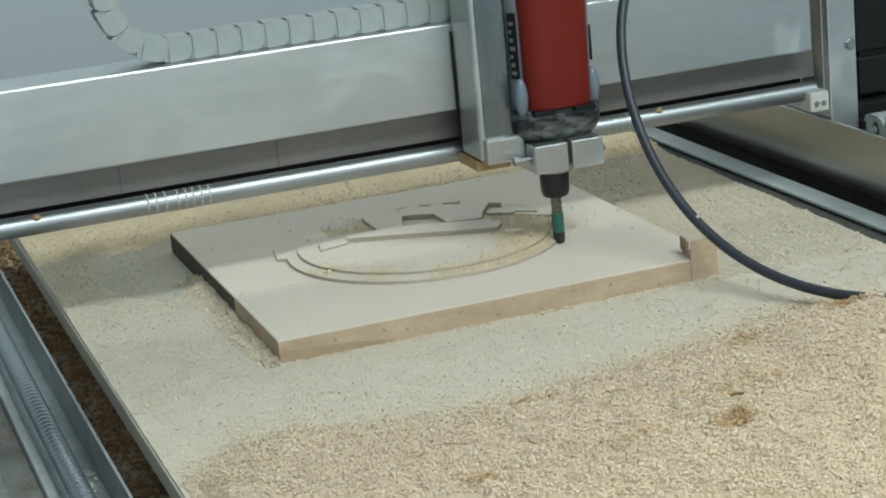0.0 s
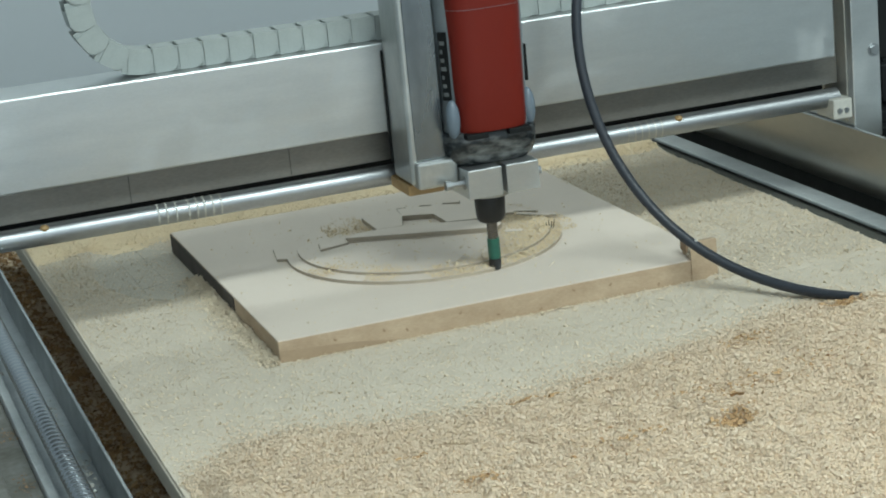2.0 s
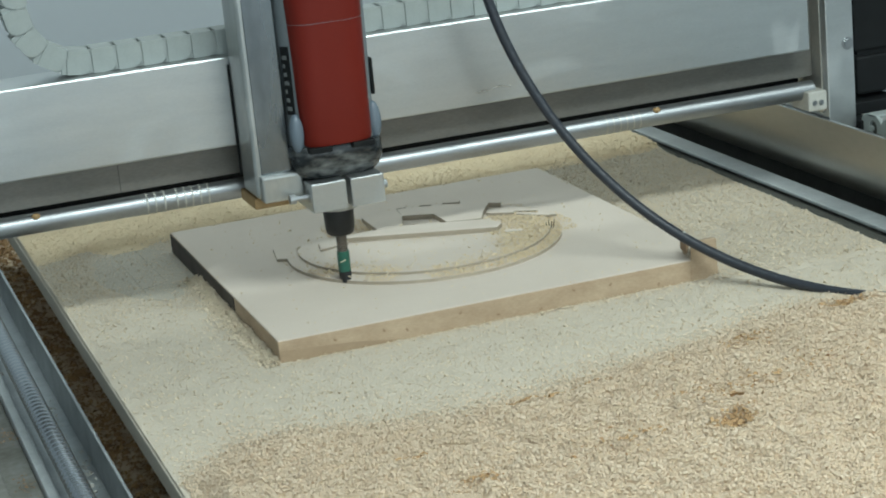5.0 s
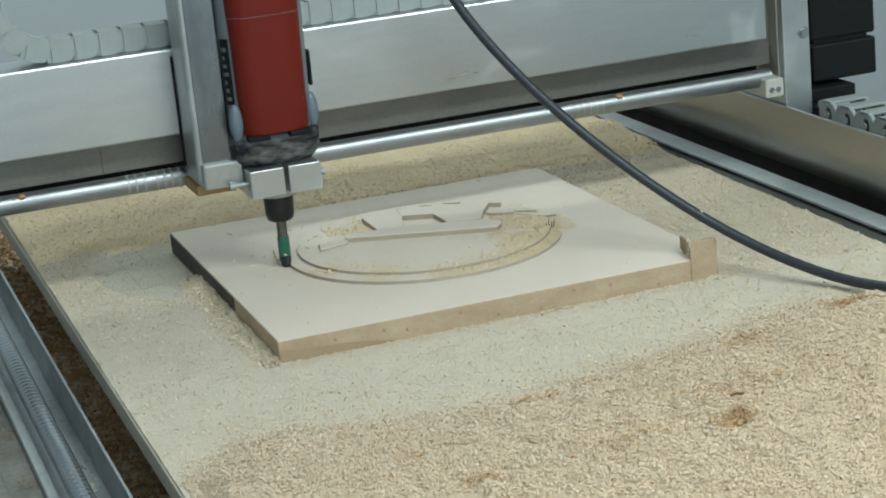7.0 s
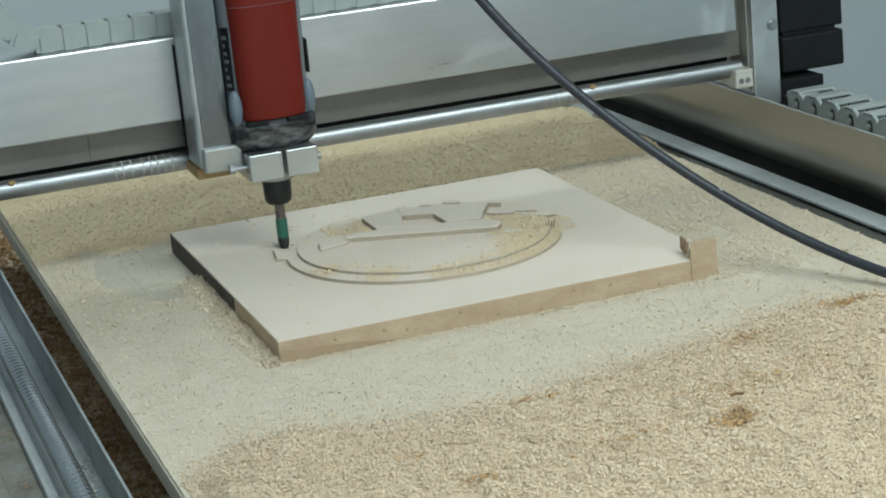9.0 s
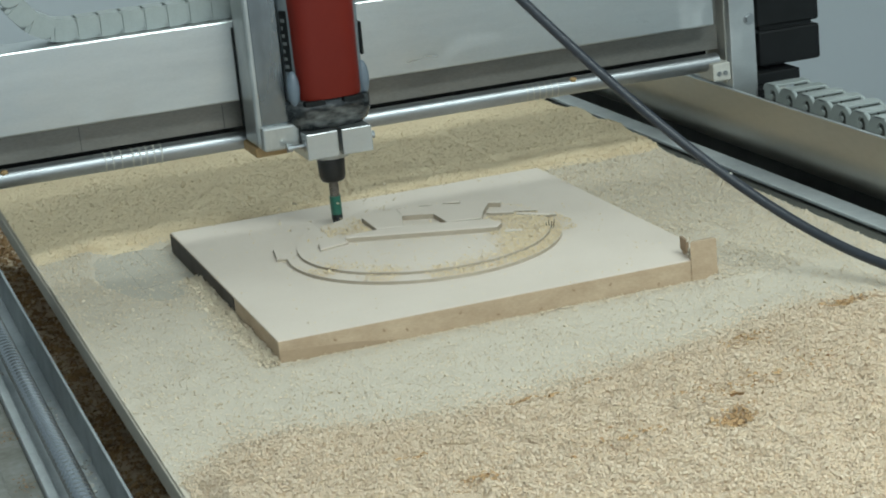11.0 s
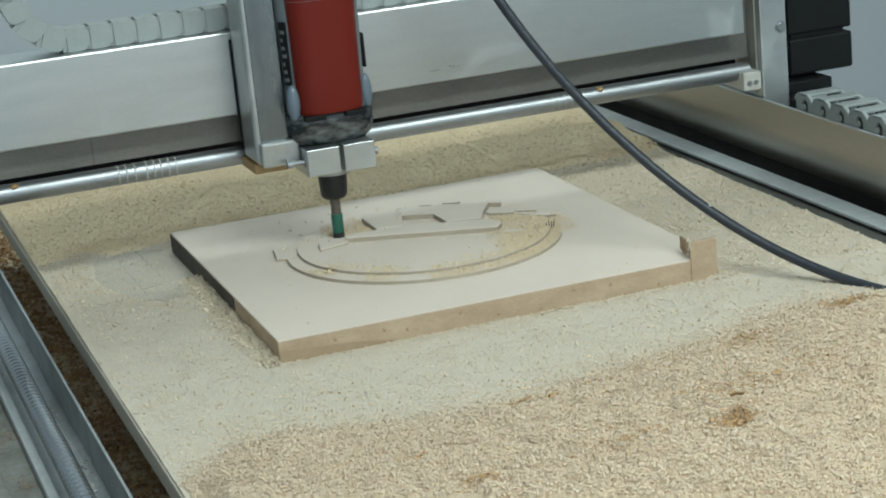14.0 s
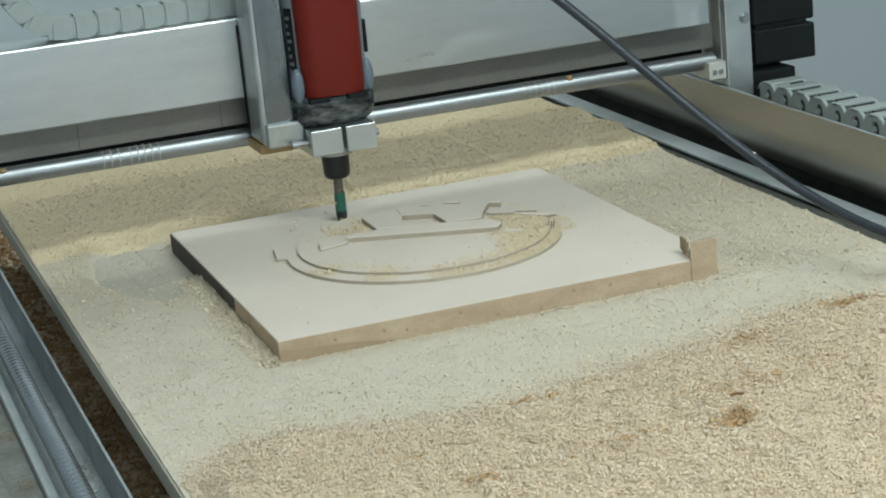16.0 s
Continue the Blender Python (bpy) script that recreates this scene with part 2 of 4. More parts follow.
SIDE_Y0, SIDE_Y1 = -0.95, 1.35


def machine_base():
    base = thing("machine_base", "dark steel base of a router table with a sawdust-filled tray", "machine frame", (0, 0, -0.85))
    o = 0.85
    part("base_cabinet", box(-0.60, 0.56, SIDE_Y0, SIDE_Y1, 0, o - 0.150, 0.004), M_FRAME, base)
    part("bed_support", box(-0.30, 0.30, BED_Y0 + 0.02, BED_Y1 - 0.02, o - 0.1495, o - 0.018), M_FRAME, base)
    # left side channel
    part("channel_wall", box(-0.4175, -0.4145, SIDE_Y0, SIDE_Y1, o - 0.150, o - 0.0, 0.0008), M_GALV, base, "galvanised sheet upright with a bright edge")
    part("channel_floor", box(-0.5100, -0.4177, SIDE_Y0, SIDE_Y1, o - 0.040, o - 0.036), M_GALV, base)
    part("channel_ledge", box(-0.4690, -0.4602, SIDE_Y0, SIDE_Y1, o - 0.0358, o - 0.017, 0.0012), M_FLANGE, base)
    part("channel_plate", box(-0.4955, -0.4692, SIDE_Y0, SIDE_Y1, o - 0.0355, o - 0.0245, 0.001), M_GRIME, base, "grimy plate beside the screw")
    part("channel_strip", box(-0.60, -0.4957, SIDE_Y0, SIDE_Y1, o - 0.0595, o - 0.016, 0.002), M_GRIME, base)
    # right side
    part("side_flange", box(0.3985, 0.4253, SIDE_Y0, SIDE_Y1, o + 0.003, o + 0.007, 0.001), M_FLANGE, base, "dusty aluminium flange along the bed")
    part("felt_strip", box(0.3788, 0.3983, SIDE_Y0, SIDE_Y1, o - 0.0298, o + 0.0005, 0.001), M_FELT, base, "dark dusty felt strip between bed and flange")
    # the tall sheet rolls under towards its foot
    inner = [(0.4255, 0.0880), (0.4255, 0.062)] + [(0.4255 + 0.065 * (1 - math.cos(a)), 0.062 - 0.065 * math.sin(a)) for a in [radians(d) for d in range(4, 73, 4)]]
    sec = inner + [(x + 0.0025, z) for x, z in inner[::-1]]
    bm = bmesh.new()
    ends = [[bm.verts.new((x, y, o + z)) for x, z in sec] for y in (SIDE_Y0, SIDE_Y1)]
    for i in range(len(sec)):
        j = (i + 1) % len(sec)
        bm.faces.new((ends[0][i], ends[0][j], ends[1][j], ends[1][i]))
    smooth_by_angle(part("side_panel", bm, M_WALLSHEET, base, "tall stainless side sheet with a bright top edge"))
    part("panel_rim", box(0.4247, 0.4288, SIDE_Y0, SIDE_Y1, o + 0.0877, o + 0.0893, 0.0006), M_ALU, base)
    part("tray_stand", box(0.47, 0.54, SIDE_Y0, SIDE_Y1, o - 0.1502, o + 0.0495), M_FRAME, base)
    part("chain_tray", box(0.4290, 0.56, SIDE_Y0, SIDE_Y1, o + 0.050, o + 0.053), M_WHITE, base, "pale tray under the cable chain")
    part("gap_floor", box(0.3005, 0.4690, SIDE_Y0, SIDE_Y1, o - 0.1498, o - 0.030), M_FRAME, base)
    return base


machine_base()


def lead_screw():
    ob = thing("lead_screw", "long bright threaded lead screw lying in the side channel", "lead screw", (-0.4497, 0, 0.0))
    bm = bmesh.new()
    seg, r, pitch, n = 20, 0.0094, 0.0100, 220
    rings = []
    for i in range(n):
        for dy, rr in ((0.0, r - 0.0003), (0.0016, r - 0.0001), (0.0032, r), (0.0048, r - 0.0001), (0.0064, r - 0.0003), (0.0082, r - 0.0005)):
            y = SIDE_Y0 + i * pitch + dy
            rings.append([bm.verts.new((rr * math.cos(2 * math.pi * k / seg), y + pitch * k / seg, rr * math.sin(2 * math.pi * k / seg))) for k in range(seg)])
    for a, b in zip(rings, rings[1:]):
        for k in range(seg - 1):
            bm.faces.new((a[k], a[k + 1], b[k + 1], b[k]))
    part("thread", bm, M_SCREW, ob, "", True)
    part("core", rod((0, SIDE_Y0 + 0.004, 0), (0, SIDE_Y1 - 0.08, 0), r - 0.0012, seg=20), M_STEEL, ob)
    for y in (-0.70, 0.90):
        part("bearing_block", box(-0.014, 0.014, y - 0.015, y + 0.015, -0.0358, 0.012, 0.002), M_FRAME, ob)


lead_screw()


def spoilboard():
    ob = thing("spoilboard", "wide pale machine bed board covered in fine sawdust", "board", (0, 0, -0.018))
    part("board", box(BED_X0, BED_X1, BED_Y0, BED_Y1, 0, 0.018, 0.0008), M_MDF, ob)
    # scored pencil-like cuts left of the panel
    for x, y, a, half in ((-0.294, 0.378, 90.6, 0.062), (-0.268, 0.437, 91.8, 0.085), (-0.281, 0.335, 20, 0.012)):
        bm = box(-half, half, -0.0005, 0.0005, 0, 0.0004)
        bmesh.ops.transform(bm, matrix=pose(x, y, 0.01775, 0, 0, a), verts=bm.verts)
        part("score_line", bm, M_EDGE, ob, "thin grey score line")


spoilboard()

# ---------------------------------------------------------------- the panel being carved
PX0, PY0, PX1, PY1, PT = -0.2347, 0.0020, 0.2003, 0.4545, 0.0225


def disc(cx, cy, rx, ry, z0, z1, n=96):
    return slab([(cx + rx * math.cos(2 * math.pi * i / n), cy + ry * math.sin(2 * math.pi * i / n)) for i in range(n)], z0, z1, 0.0005)


def two_tone(ob):
    """Bare tan wood on the cut flanks."""
    ob.data.materials.append(M_FLANK)
    for p in ob.data.polygons:
        if p.normal.z < 0.5:
            p.material_index = 1
    return ob


def panel():
    ob = thing("carved_panel", "pale wooden panel with a raised round emblem being milled", "wood panel", (0, 0, 0.0002))
    part("panel_core", box(PX0, PX1, PY0, PY1, 0, PT - 0.0008, 0.0006), M_SIDE, ob, "sawn tan edge of the panel")
    part("panel_top", box(PX0 + 0.0006, PX1 - 0.0006, PY0 + 0.0006, PY1 - 0.0006, PT - 0.0008, PT, 0.0002, seg=1), M_WOOD, ob, "freshly milled pale surface")
    rnd = random.Random(5)
    for k in range(9):
        x = PX0 + 0.05 + 0.040 * k + rnd.uniform(-0.01, 0.01)
        bm = box(-0.0016, 0.0016, 0, 0.0003, -0.0009, 0.0009)
        bmesh.ops.transform(bm, matrix=pose(x, PY0 - 0.0002, rnd.uniform(0.004, 0.017), 0, rnd.uniform(-60, 60), 0), verts=bm.verts)
        part("knot", bm, M_KNOT, ob, "small dark fleck in the edge")
    # shadow and dust line on the front edge, coloured as a darker wedge
    part("worn_band", slab([(PX0 + 0.0005, 0.0002), (PX0 + 0.1300, 0.0002), (PX0 + 0.0700, 0.0085), (PX0 + 0.0005, 0.0135)], 0, 0.0003, 0), M_BAND, ob, "darker wedge for the shadow and dust line low on the edge").matrix_local = pose(0, PY0 - 0.00005, 0, 90, 0, 0)
    part("stained_edge", box(PX0 - 0.0006, PX0 + 0.0002, 0.165, PY1 - 0.0006, 0.0004, PT - 0.0012), M_DARK_EDGE, ob, "dark stretch of the edge")
    two_tone(part("outer_step", disc(-0.0180, 0.2265, 0.1408, 0.1408, PT - 0.0004, PT + 0.0032), M_WOOD, ob, "lower round step of the emblem"))
    two_tone(part("inner_step", disc(-0.0146, 0.2365, 0.1304, 0.1304, PT - 0.0003, PT + 0.0060), M_WOOD, ob, "upper round step of the emblem"))
    two_tone(part("left_tab", slab([(-0.1655, 0.2600), (-0.1560, 0.2535), (-0.1480, 0.2535), (-0.1480, 0.2900), (-0.1590, 0.3000)], PT - 0.0003, PT + 0.0033), M_WOOD, ob))
    zt = PT + 0.0112
    shapes = [
        ([(-0.0906, 0.2624), (0.0527, 0.2003), (0.063, 0.2138), (0.056, 0.236), (-0.025, 0.270), (-0.053, 0.2726), (-0.088, 0.2720)], zt),
        ([(-0.0530, 0.2730), (-0.0252, 0.2704), (-0.0139, 0.3081), (-0.0100, 0.3410), (-0.0519, 0.3309)], zt),
        ([(-0.0135, 0.3083), (0.0171, 0.2942), (0.0168, 0.2545), (0.0528, 0.2446), (0.064, 0.270), (0.080, 0.296), (0.0400, 0.3250), (-0.0097, 0.3410)], zt),
        ([(-0.0082, 0.3430), (0.0009, 0.3402), (0.0030, 0.3460), (-0.0050, 0.3500)], zt),
        ([(0.0166, 0.3388), (0.0274, 0.3328), (0.0300, 0.3400), (0.0190, 0.3460)], zt),
        ([(0.0399, 0.3313), (0.0565, 0.3234), (0.0600, 0.3310), (0.0430, 0.3390)], zt),
        ([(0.0804, 0.3003), (0.0912, 0.2912), (0.0950, 0.2980), (0.0840, 0.3080)], zt),
        ([(0.067, 0.2708), (0.0922, 0.2614), (0.1147, 0.2455), (0.1180, 0.2530), (0.0960, 0.2720), (0.0720, 0.2830)], PT + 0.0080),
        ([(0.1086, 0.2305), (0.1190, 0.2205), (0.1215, 0.2270), (0.1150, 0.2440)], PT + 0.0078),
        ([(0.0566, 0.1900), (0.0732, 0.1819), (0.0770, 0.1890), (0.0600, 0.1990)], PT + 0.0076),
        ([(-0.1225, 0.2459), (-0.0906, 0.2545), (-0.0863, 0.2776), (-0.1180, 0.2700)], PT + 0.0084),
    ]
    shapes += [
        ([(-0.0059, 0.3478), (0.0048, 0.3449), (0.0060, 0.3500), (-0.0040, 0.3530)], PT + 0.0074),
        ([(0.0812, 0.3049), (0.0942, 0.2999), (0.0960, 0.3040), (0.0830, 0.3090)], PT + 0.0072),
        ([(0.0673, 0.2636), (0.0907, 0.2499), (0.0930, 0.2560), (0.0690, 0.2690)], PT + 0.0096),
        ([(0.0920, 0.2480), (0.1082, 0.2298), (0.1257, 0.2181), (0.1270, 0.2230), (0.0940, 0.2530)], PT + 0.0082),
    ]
    for outline, top in shapes:
        two_tone(part("raised_stroke", slab(outline, PT + 0.0055, top, 0.0005), M_WOOD, ob, "raised stroke of the emblem"))
    # uncut corner left standing, with the cutter's hollow in it
    pts = [(0.1995, 0.0014), (0.1995, 0.0325), (0.190, 0.0318), (0.1775, 0.0300), (0.1762, 0.022), (0.1766, 0.014), (0.1748, 0.0075), (0.1725, 0.0014)]
    post = part("corner_post", slab(pts, 0.0003, 0.0262, 0.0006), M_SIDE, ob, "uncut corner left standing proud")
    part("dusty_cap", slab(pts, 0.0263, 0.0269, 0.0002), M_BEDDUST, post, "pale dusty top of the corner")
    part("front_wall", slab([(0.1725, 0.0010), (0.1998, 0.0010), (0.1998, 0.0070), (0.1790, 0.0060), (0.1750, 0.0046)], 0.0004, 0.0401, 0.0005), M_SIDE, post, "thin standing wall of the uncut corner")
    # fin stands for the corner's left face; its shade is in the brown
    part("side_fin", slab([(0.1745, 0.0145), (0.1772, 0.0140), (0.1790, 0.0325), (0.1768, 0.0325)], 0.0262, 0.0392, 0.0005), M_KNOT, post, "torn fin, brown for the corner's shaded face")
    rnd = random.Random(8)
    for k in range(16):
        z = rnd.uniform(0.022, 0.0400)
        p0 = (0.1760 + rnd.uniform(-0.001, 0.001), rnd.uniform(0.004, 0.013), z)
        d = (rnd.uniform(-0.0050, -0.0010), rnd.uniform(-0.0040, 0.0010), rnd.uniform(-0.004, 0.003))
        part("torn_fibre", rod(p0, [a + b for a, b in zip(p0, d)], 0.0011, 0.0004, seg=5), M_BEDDUST, post, "torn pale wood fibre")
    for k in range(4):
        x = 0.1015 + 0.0022 * k
        part("splinter", rod((x, 0.185, PT + 0.003), (x + 0.001 * (k - 1), 0.186, PT + 0.0105 + 0.002 * (k % 2)), 0.0006, 0.0003, seg=6), M_NUT, ob, "dark upright splinter")
    return ob


panel()


# ---------------------------------------------------------------- the gantry
def gantry():
    g = thing("gantry", "silver aluminium gantry beam spanning the router table", "gantry", (0, WAY[0][2], 0))
    x0, x1 = -0.60, 0.411
    part("front_plate", box(x0, x1, -0.022, -0.018, 0.1655, 0.2515, 0.0019), M_ALU, g, "brushed aluminium front plate")
    part("top_plate", box(x0, x1, -0.0179, 0.045, 0.2475, 0.2512, 0.001), M_ALU, g)
    part("recessed_plate", box(x0, 0.4265, 0.004, 0.0075, 0.1328, 0.2400), M_RECESS, g, "set-back lower plate with shade in its colour")
    for x in (-0.3212, -0.166):
        part("plate_joint", box(x, x + 0.0007, 0.0034, 0.0041, 0.1330, 0.1654), M_FRAME, g, "thin dark joint in the set-back plate")
    part("back_plate", box(x0, x1, 0.041, 0.045, 0.138, 0.2474), M_ALU_DULL, g)
    part("beam_core", box(x0, x1, 0.0080, 0.0405, 0.142, 0.2470), M_FRAME, g)
    smooth_by_angle(part("guide_shaft", rod((x0, 0, 0.1188), (0.4225, 0, 0.1188), 0.010, seg=36), M_STEEL, g, "polished round guide shaft"))
    # black sheet added so the gap behind the shaft stays dark
    part("rear_cover", box(x0, 0.4260, 0.034, 0.0385, 0.108, 0.1415), M_BLACK, g, "black backing for the dark gap behind the shaft")
    # thin pale rings along two stretches of the shaft
    for k in range(8):
        x = -0.300 + (0.0, 0.008, 0.017, 0.029, 0.037, 0.044, 0.052, 0.060)[k]
        smooth_by_angle(part("swarf_ring", rod((x, 0, 0.1188), (x + 0.0014, 0, 0.1188), 0.0104, seg=28), M_WHITE, g, "thin pale ring round the shaft"))
    for k in range(6):
        x = 0.180 + 0.0075 * k
        smooth_by_angle(part("swarf_ring", rod((x, 0, 0.1188), (x + 0.0012, 0, 0.1188), 0.0102, seg=28), M_ALU_DULL, g, "thin pale ring round the shaft"))
    for x in (-0.405, 0.238):
        bm = bmesh.new()
        bmesh.ops.create_icosphere(bm, subdivisions=2, radius=0.0045, matrix=Matrix.Translation((x, -0.006, 0.1262)) @ Matrix.Diagonal((1, 1, 0.7, 1)))
        part("resin_drop", bm, M_WAX, g, "yellowed blob of glue", True)
    # right end
    part("end_plate", box(0.4305, 0.463, -0.022, 0.10, 0.075, 0.34, 0.0012), M_ALU, g, "thick vertical aluminium end plate")
    part("inner_cheek", box(0.4285, 0.4303, -0.012, 0.09, 0.094, 0.34, 0.0008), M_ALU_DULL, g)
    br = part("shaft_bracket", box(0.4075, 0.430, -0.020, 0.016, 0.099, 0.120, 0.0016), M_WHITE, g, "pale shaft bracket")
    for x in (0.4145, 0.4225):
        part("screw", rod((x, -0.0215, 0.108), (x, -0.0195, 0.108), 0.0028, seg=12), M_STEEL, br)
    b = part("bolt", rod((0.4555, -0.0255, 0.1665), (0.4555, -0.0215, 0.1665), 0.005, seg=6), M_STEEL, g, "small steel bolt")
    part("washer", rod((0.4555, -0.0228, 0.1665), (0.4555, -0.0219, 0.1665), 0.0068, seg=20), M_STEEL, b)
    # drive motor outside the end plate
    m = part("drive_motor", box(0.484, 0.566, 0.012, 0.09, 0.147, 0.40, 0.003), M_BLACK, g, "black square drive motor")
    part("gear_housing", box(0.482, 0.563, 0.006, 0.09, 0.1015, 0.1435, 0.003), M_BLACK, m)
    part("motor_neck", box(0.488, 0.556, 0.014, 0.085, 0.1432, 0.1475), M_BLACK, m)
    part("chain_bracket", box(0.4632, 0.528, -0.005, 0.05, 0.083, 0.0965, 0.0015), M_BLACK, g, "black chain bracket")
    part("chain_bracket", box(0.4632, 0.482, -0.030, 0.03, 0.060, 0.0828, 0.0015), M_BLACK, g, "black chain bracket")
    return g


GANTRY = gantry()


def side_link(parent, y):
    """One open link of the large chain that runs along the side of the bed."""
    w0, w1, h = 0.4665, 0.512, 0.0300
    z = 0.0620
    n = 24
    for x in (w0, w1 - 0.004):
        bm = bmesh.new()
        rings = []
        # outer outline, rim of the eye, and floor of the eye
        for ry, rz, cy, px, dx in ((0.0205, h / 2, 0, 2.7, 0.0008), (0.0195, h / 2 - 0.001, 0, 2.7, 0), (0.0078, 0.0088, -0.004, 2.0, 0), (0.0070, 0.0080, -0.004, 2.0, 0.0030)):
            ring = []
            for i in range(n):
                a = 2 * math.pi * i / n
                c, sn = math.cos(a), math.sin(a)
                k = (abs(c) ** px + abs(sn) ** px) ** (-1 / px)
                ring.append(bm.verts.new((x + dx, y + cy + ry * c * k, z + h / 2 + rz * sn * k)))
            rings.append(ring)
        back = [bm.verts.new((x + 0.004, v.co.y, v.co.z)) for v in rings[0]]
        for p, q in ((back, rings[0]), *zip(rings, rings[1:])):
            for i in range(n):
                bm.faces.new((p[i], p[(i + 1) % n], q[(i + 1) % n], q[i]))
        bm.faces.new(rings[-1])
        bm.faces.new(back)
        ob = smooth_by_angle(part("link_side", bm, M_CHAIN, parent))
        part("pin", rod((x + 0.0002, y + 0.0005, z + h / 2 - 0.001), (x + 0.0048, y + 0.0005, z + h / 2 - 0.001), 0.0034, seg=12), M_CHAIN, ob)
        # dark disc painted for the shade inside the link's eye
        part("eye_floor", rod((x + 0.0026, y - 0.004, z + h / 2), (x + 0.0032, y - 0.004, z + h / 2), 0.0070, seg=16), M_FRAME, ob)
    part("crossbar", box(w0, w1, y - 0.011, y + 0.008, z + h - 0.0035, z + h, 0.001), M_CHAIN, parent)
    part("crossbar", box(w0, w1, y - 0.011, y + 0.011, z, z + 0.003, 0.001), M_CHAIN, parent)


def side_chain():
    ob = thing("side_cable_chain", "pale grey plastic cable chain beside the bed", "cable chain", (0, WAY[0][2], 0))
    for k in range(15):
        side_link(ob, -0.045 - 0.039 * k)
    return ob


SIDE_CHAIN = side_chain()

# ---------------------------------------------------------------- chain on top of the beam
PITCH, LINK_H, BEND_R = 0.0238, 0.0236, 0.058
CHAIN_Z = 0.2515 + LINK_H / 2
CHAIN_END = 0.4055


def chain_link_mesh():
    bm = bmesh.new()
    h, w = LINK_H / 2, PITCH / 2

    def rounded(x0, x1, z0, z1, r):
        """Straight at one end, rounded at the other."""
        lower = [(x1 - r + r * math.cos(a), z0 + r + r * math.sin(a)) for a in [radians(d) for d in (-90, -70, -50, -30, -10)]]
        r *= 0.7
        upper = [(x1 - r + r * math.cos(a), z1 - r + r * math.sin(a)) for a in [radians(d) for d in (10, 30, 50, 70, 90)]]
        return [(x0, z0)] + lower + upper + [(x0, z1)]

    for outline, y0, y1 in ((rounded(-w - 0.004, w - 0.001, -h + 0.0004, h - 0.0006, 0.004), 0.0105, 0.0132), (rounded(-w + 0.0009, w - 0.0002, -h, h - 0.0004, 0.0095), 0.0132, 0.0148)):
        for sy in (-1, 1):
            a = [bm.verts.new((x, sy * y0, z)) for x, z in outline]
            b = [bm.verts.new((x, sy * y1, z)) for x, z in outline]
            bm.faces.new(a)
            bm.faces.new(b[::-1])
            for i in range(len(a)):
                j = (i + 1) % len(a)
                bm.faces.new((a[i], a[j], b[j], b[i]))
    box(-0.0105, 0.0095, -0.0134, 0.0134, LINK_H / 2 - 0.004, LINK_H / 2 - 0.0002, 0.0, bm)
    box(-0.008, 0.007, -0.0112, 0.0112, -LINK_H / 2, -LINK_H / 2 + 0.003, 0.0, bm)
    bmesh.ops.recalc_face_normals(bm, faces=bm.faces)
    me = bpy.data.meshes.new("link")
    bm.to_mesh(me)
    bm.free()
    me.materials.append(M_CHAIN)
    # core in a darkened link plastic, painting the shade between the links
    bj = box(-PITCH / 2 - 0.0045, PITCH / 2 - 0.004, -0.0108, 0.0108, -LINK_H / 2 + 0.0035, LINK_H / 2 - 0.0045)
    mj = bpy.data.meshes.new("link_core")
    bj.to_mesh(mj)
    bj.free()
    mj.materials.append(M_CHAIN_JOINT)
    return me, mj


def chain_place(s, xb):
    """The pose of a link s metres from the fixed end, with the bend's centre at xb."""
    run = CHAIN_END - xb
    if s <= run:
        return pose(CHAIN_END - s, 0.010, CHAIN_Z)
    a = (s - run) / BEND_R
    if a < math.pi:
        return pose(xb - BEND_R * math.sin(a), 0.010, CHAIN_Z + BEND_R * (1 - math.cos(a)), 0, math.degrees(a), 0)
    return pose(xb + (s - run - math.pi * BEND_R), 0.010, CHAIN_Z + 2 * BEND_R, 0, 180, 0)


def beam_chain():
    ob = thing("beam_cable_chain", "pale grey plastic cable chain lying along the beam", "cable chain", (0, WAY[0][2], 0))
    me, mj = chain_link_mesh()
    links = []
    for k in range(48):
        l = new("link", me)
        l.parent = ob
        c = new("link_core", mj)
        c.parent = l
        links.append(l)
    return ob, links


BEAM_CHAIN, LINKS = beam_chain()


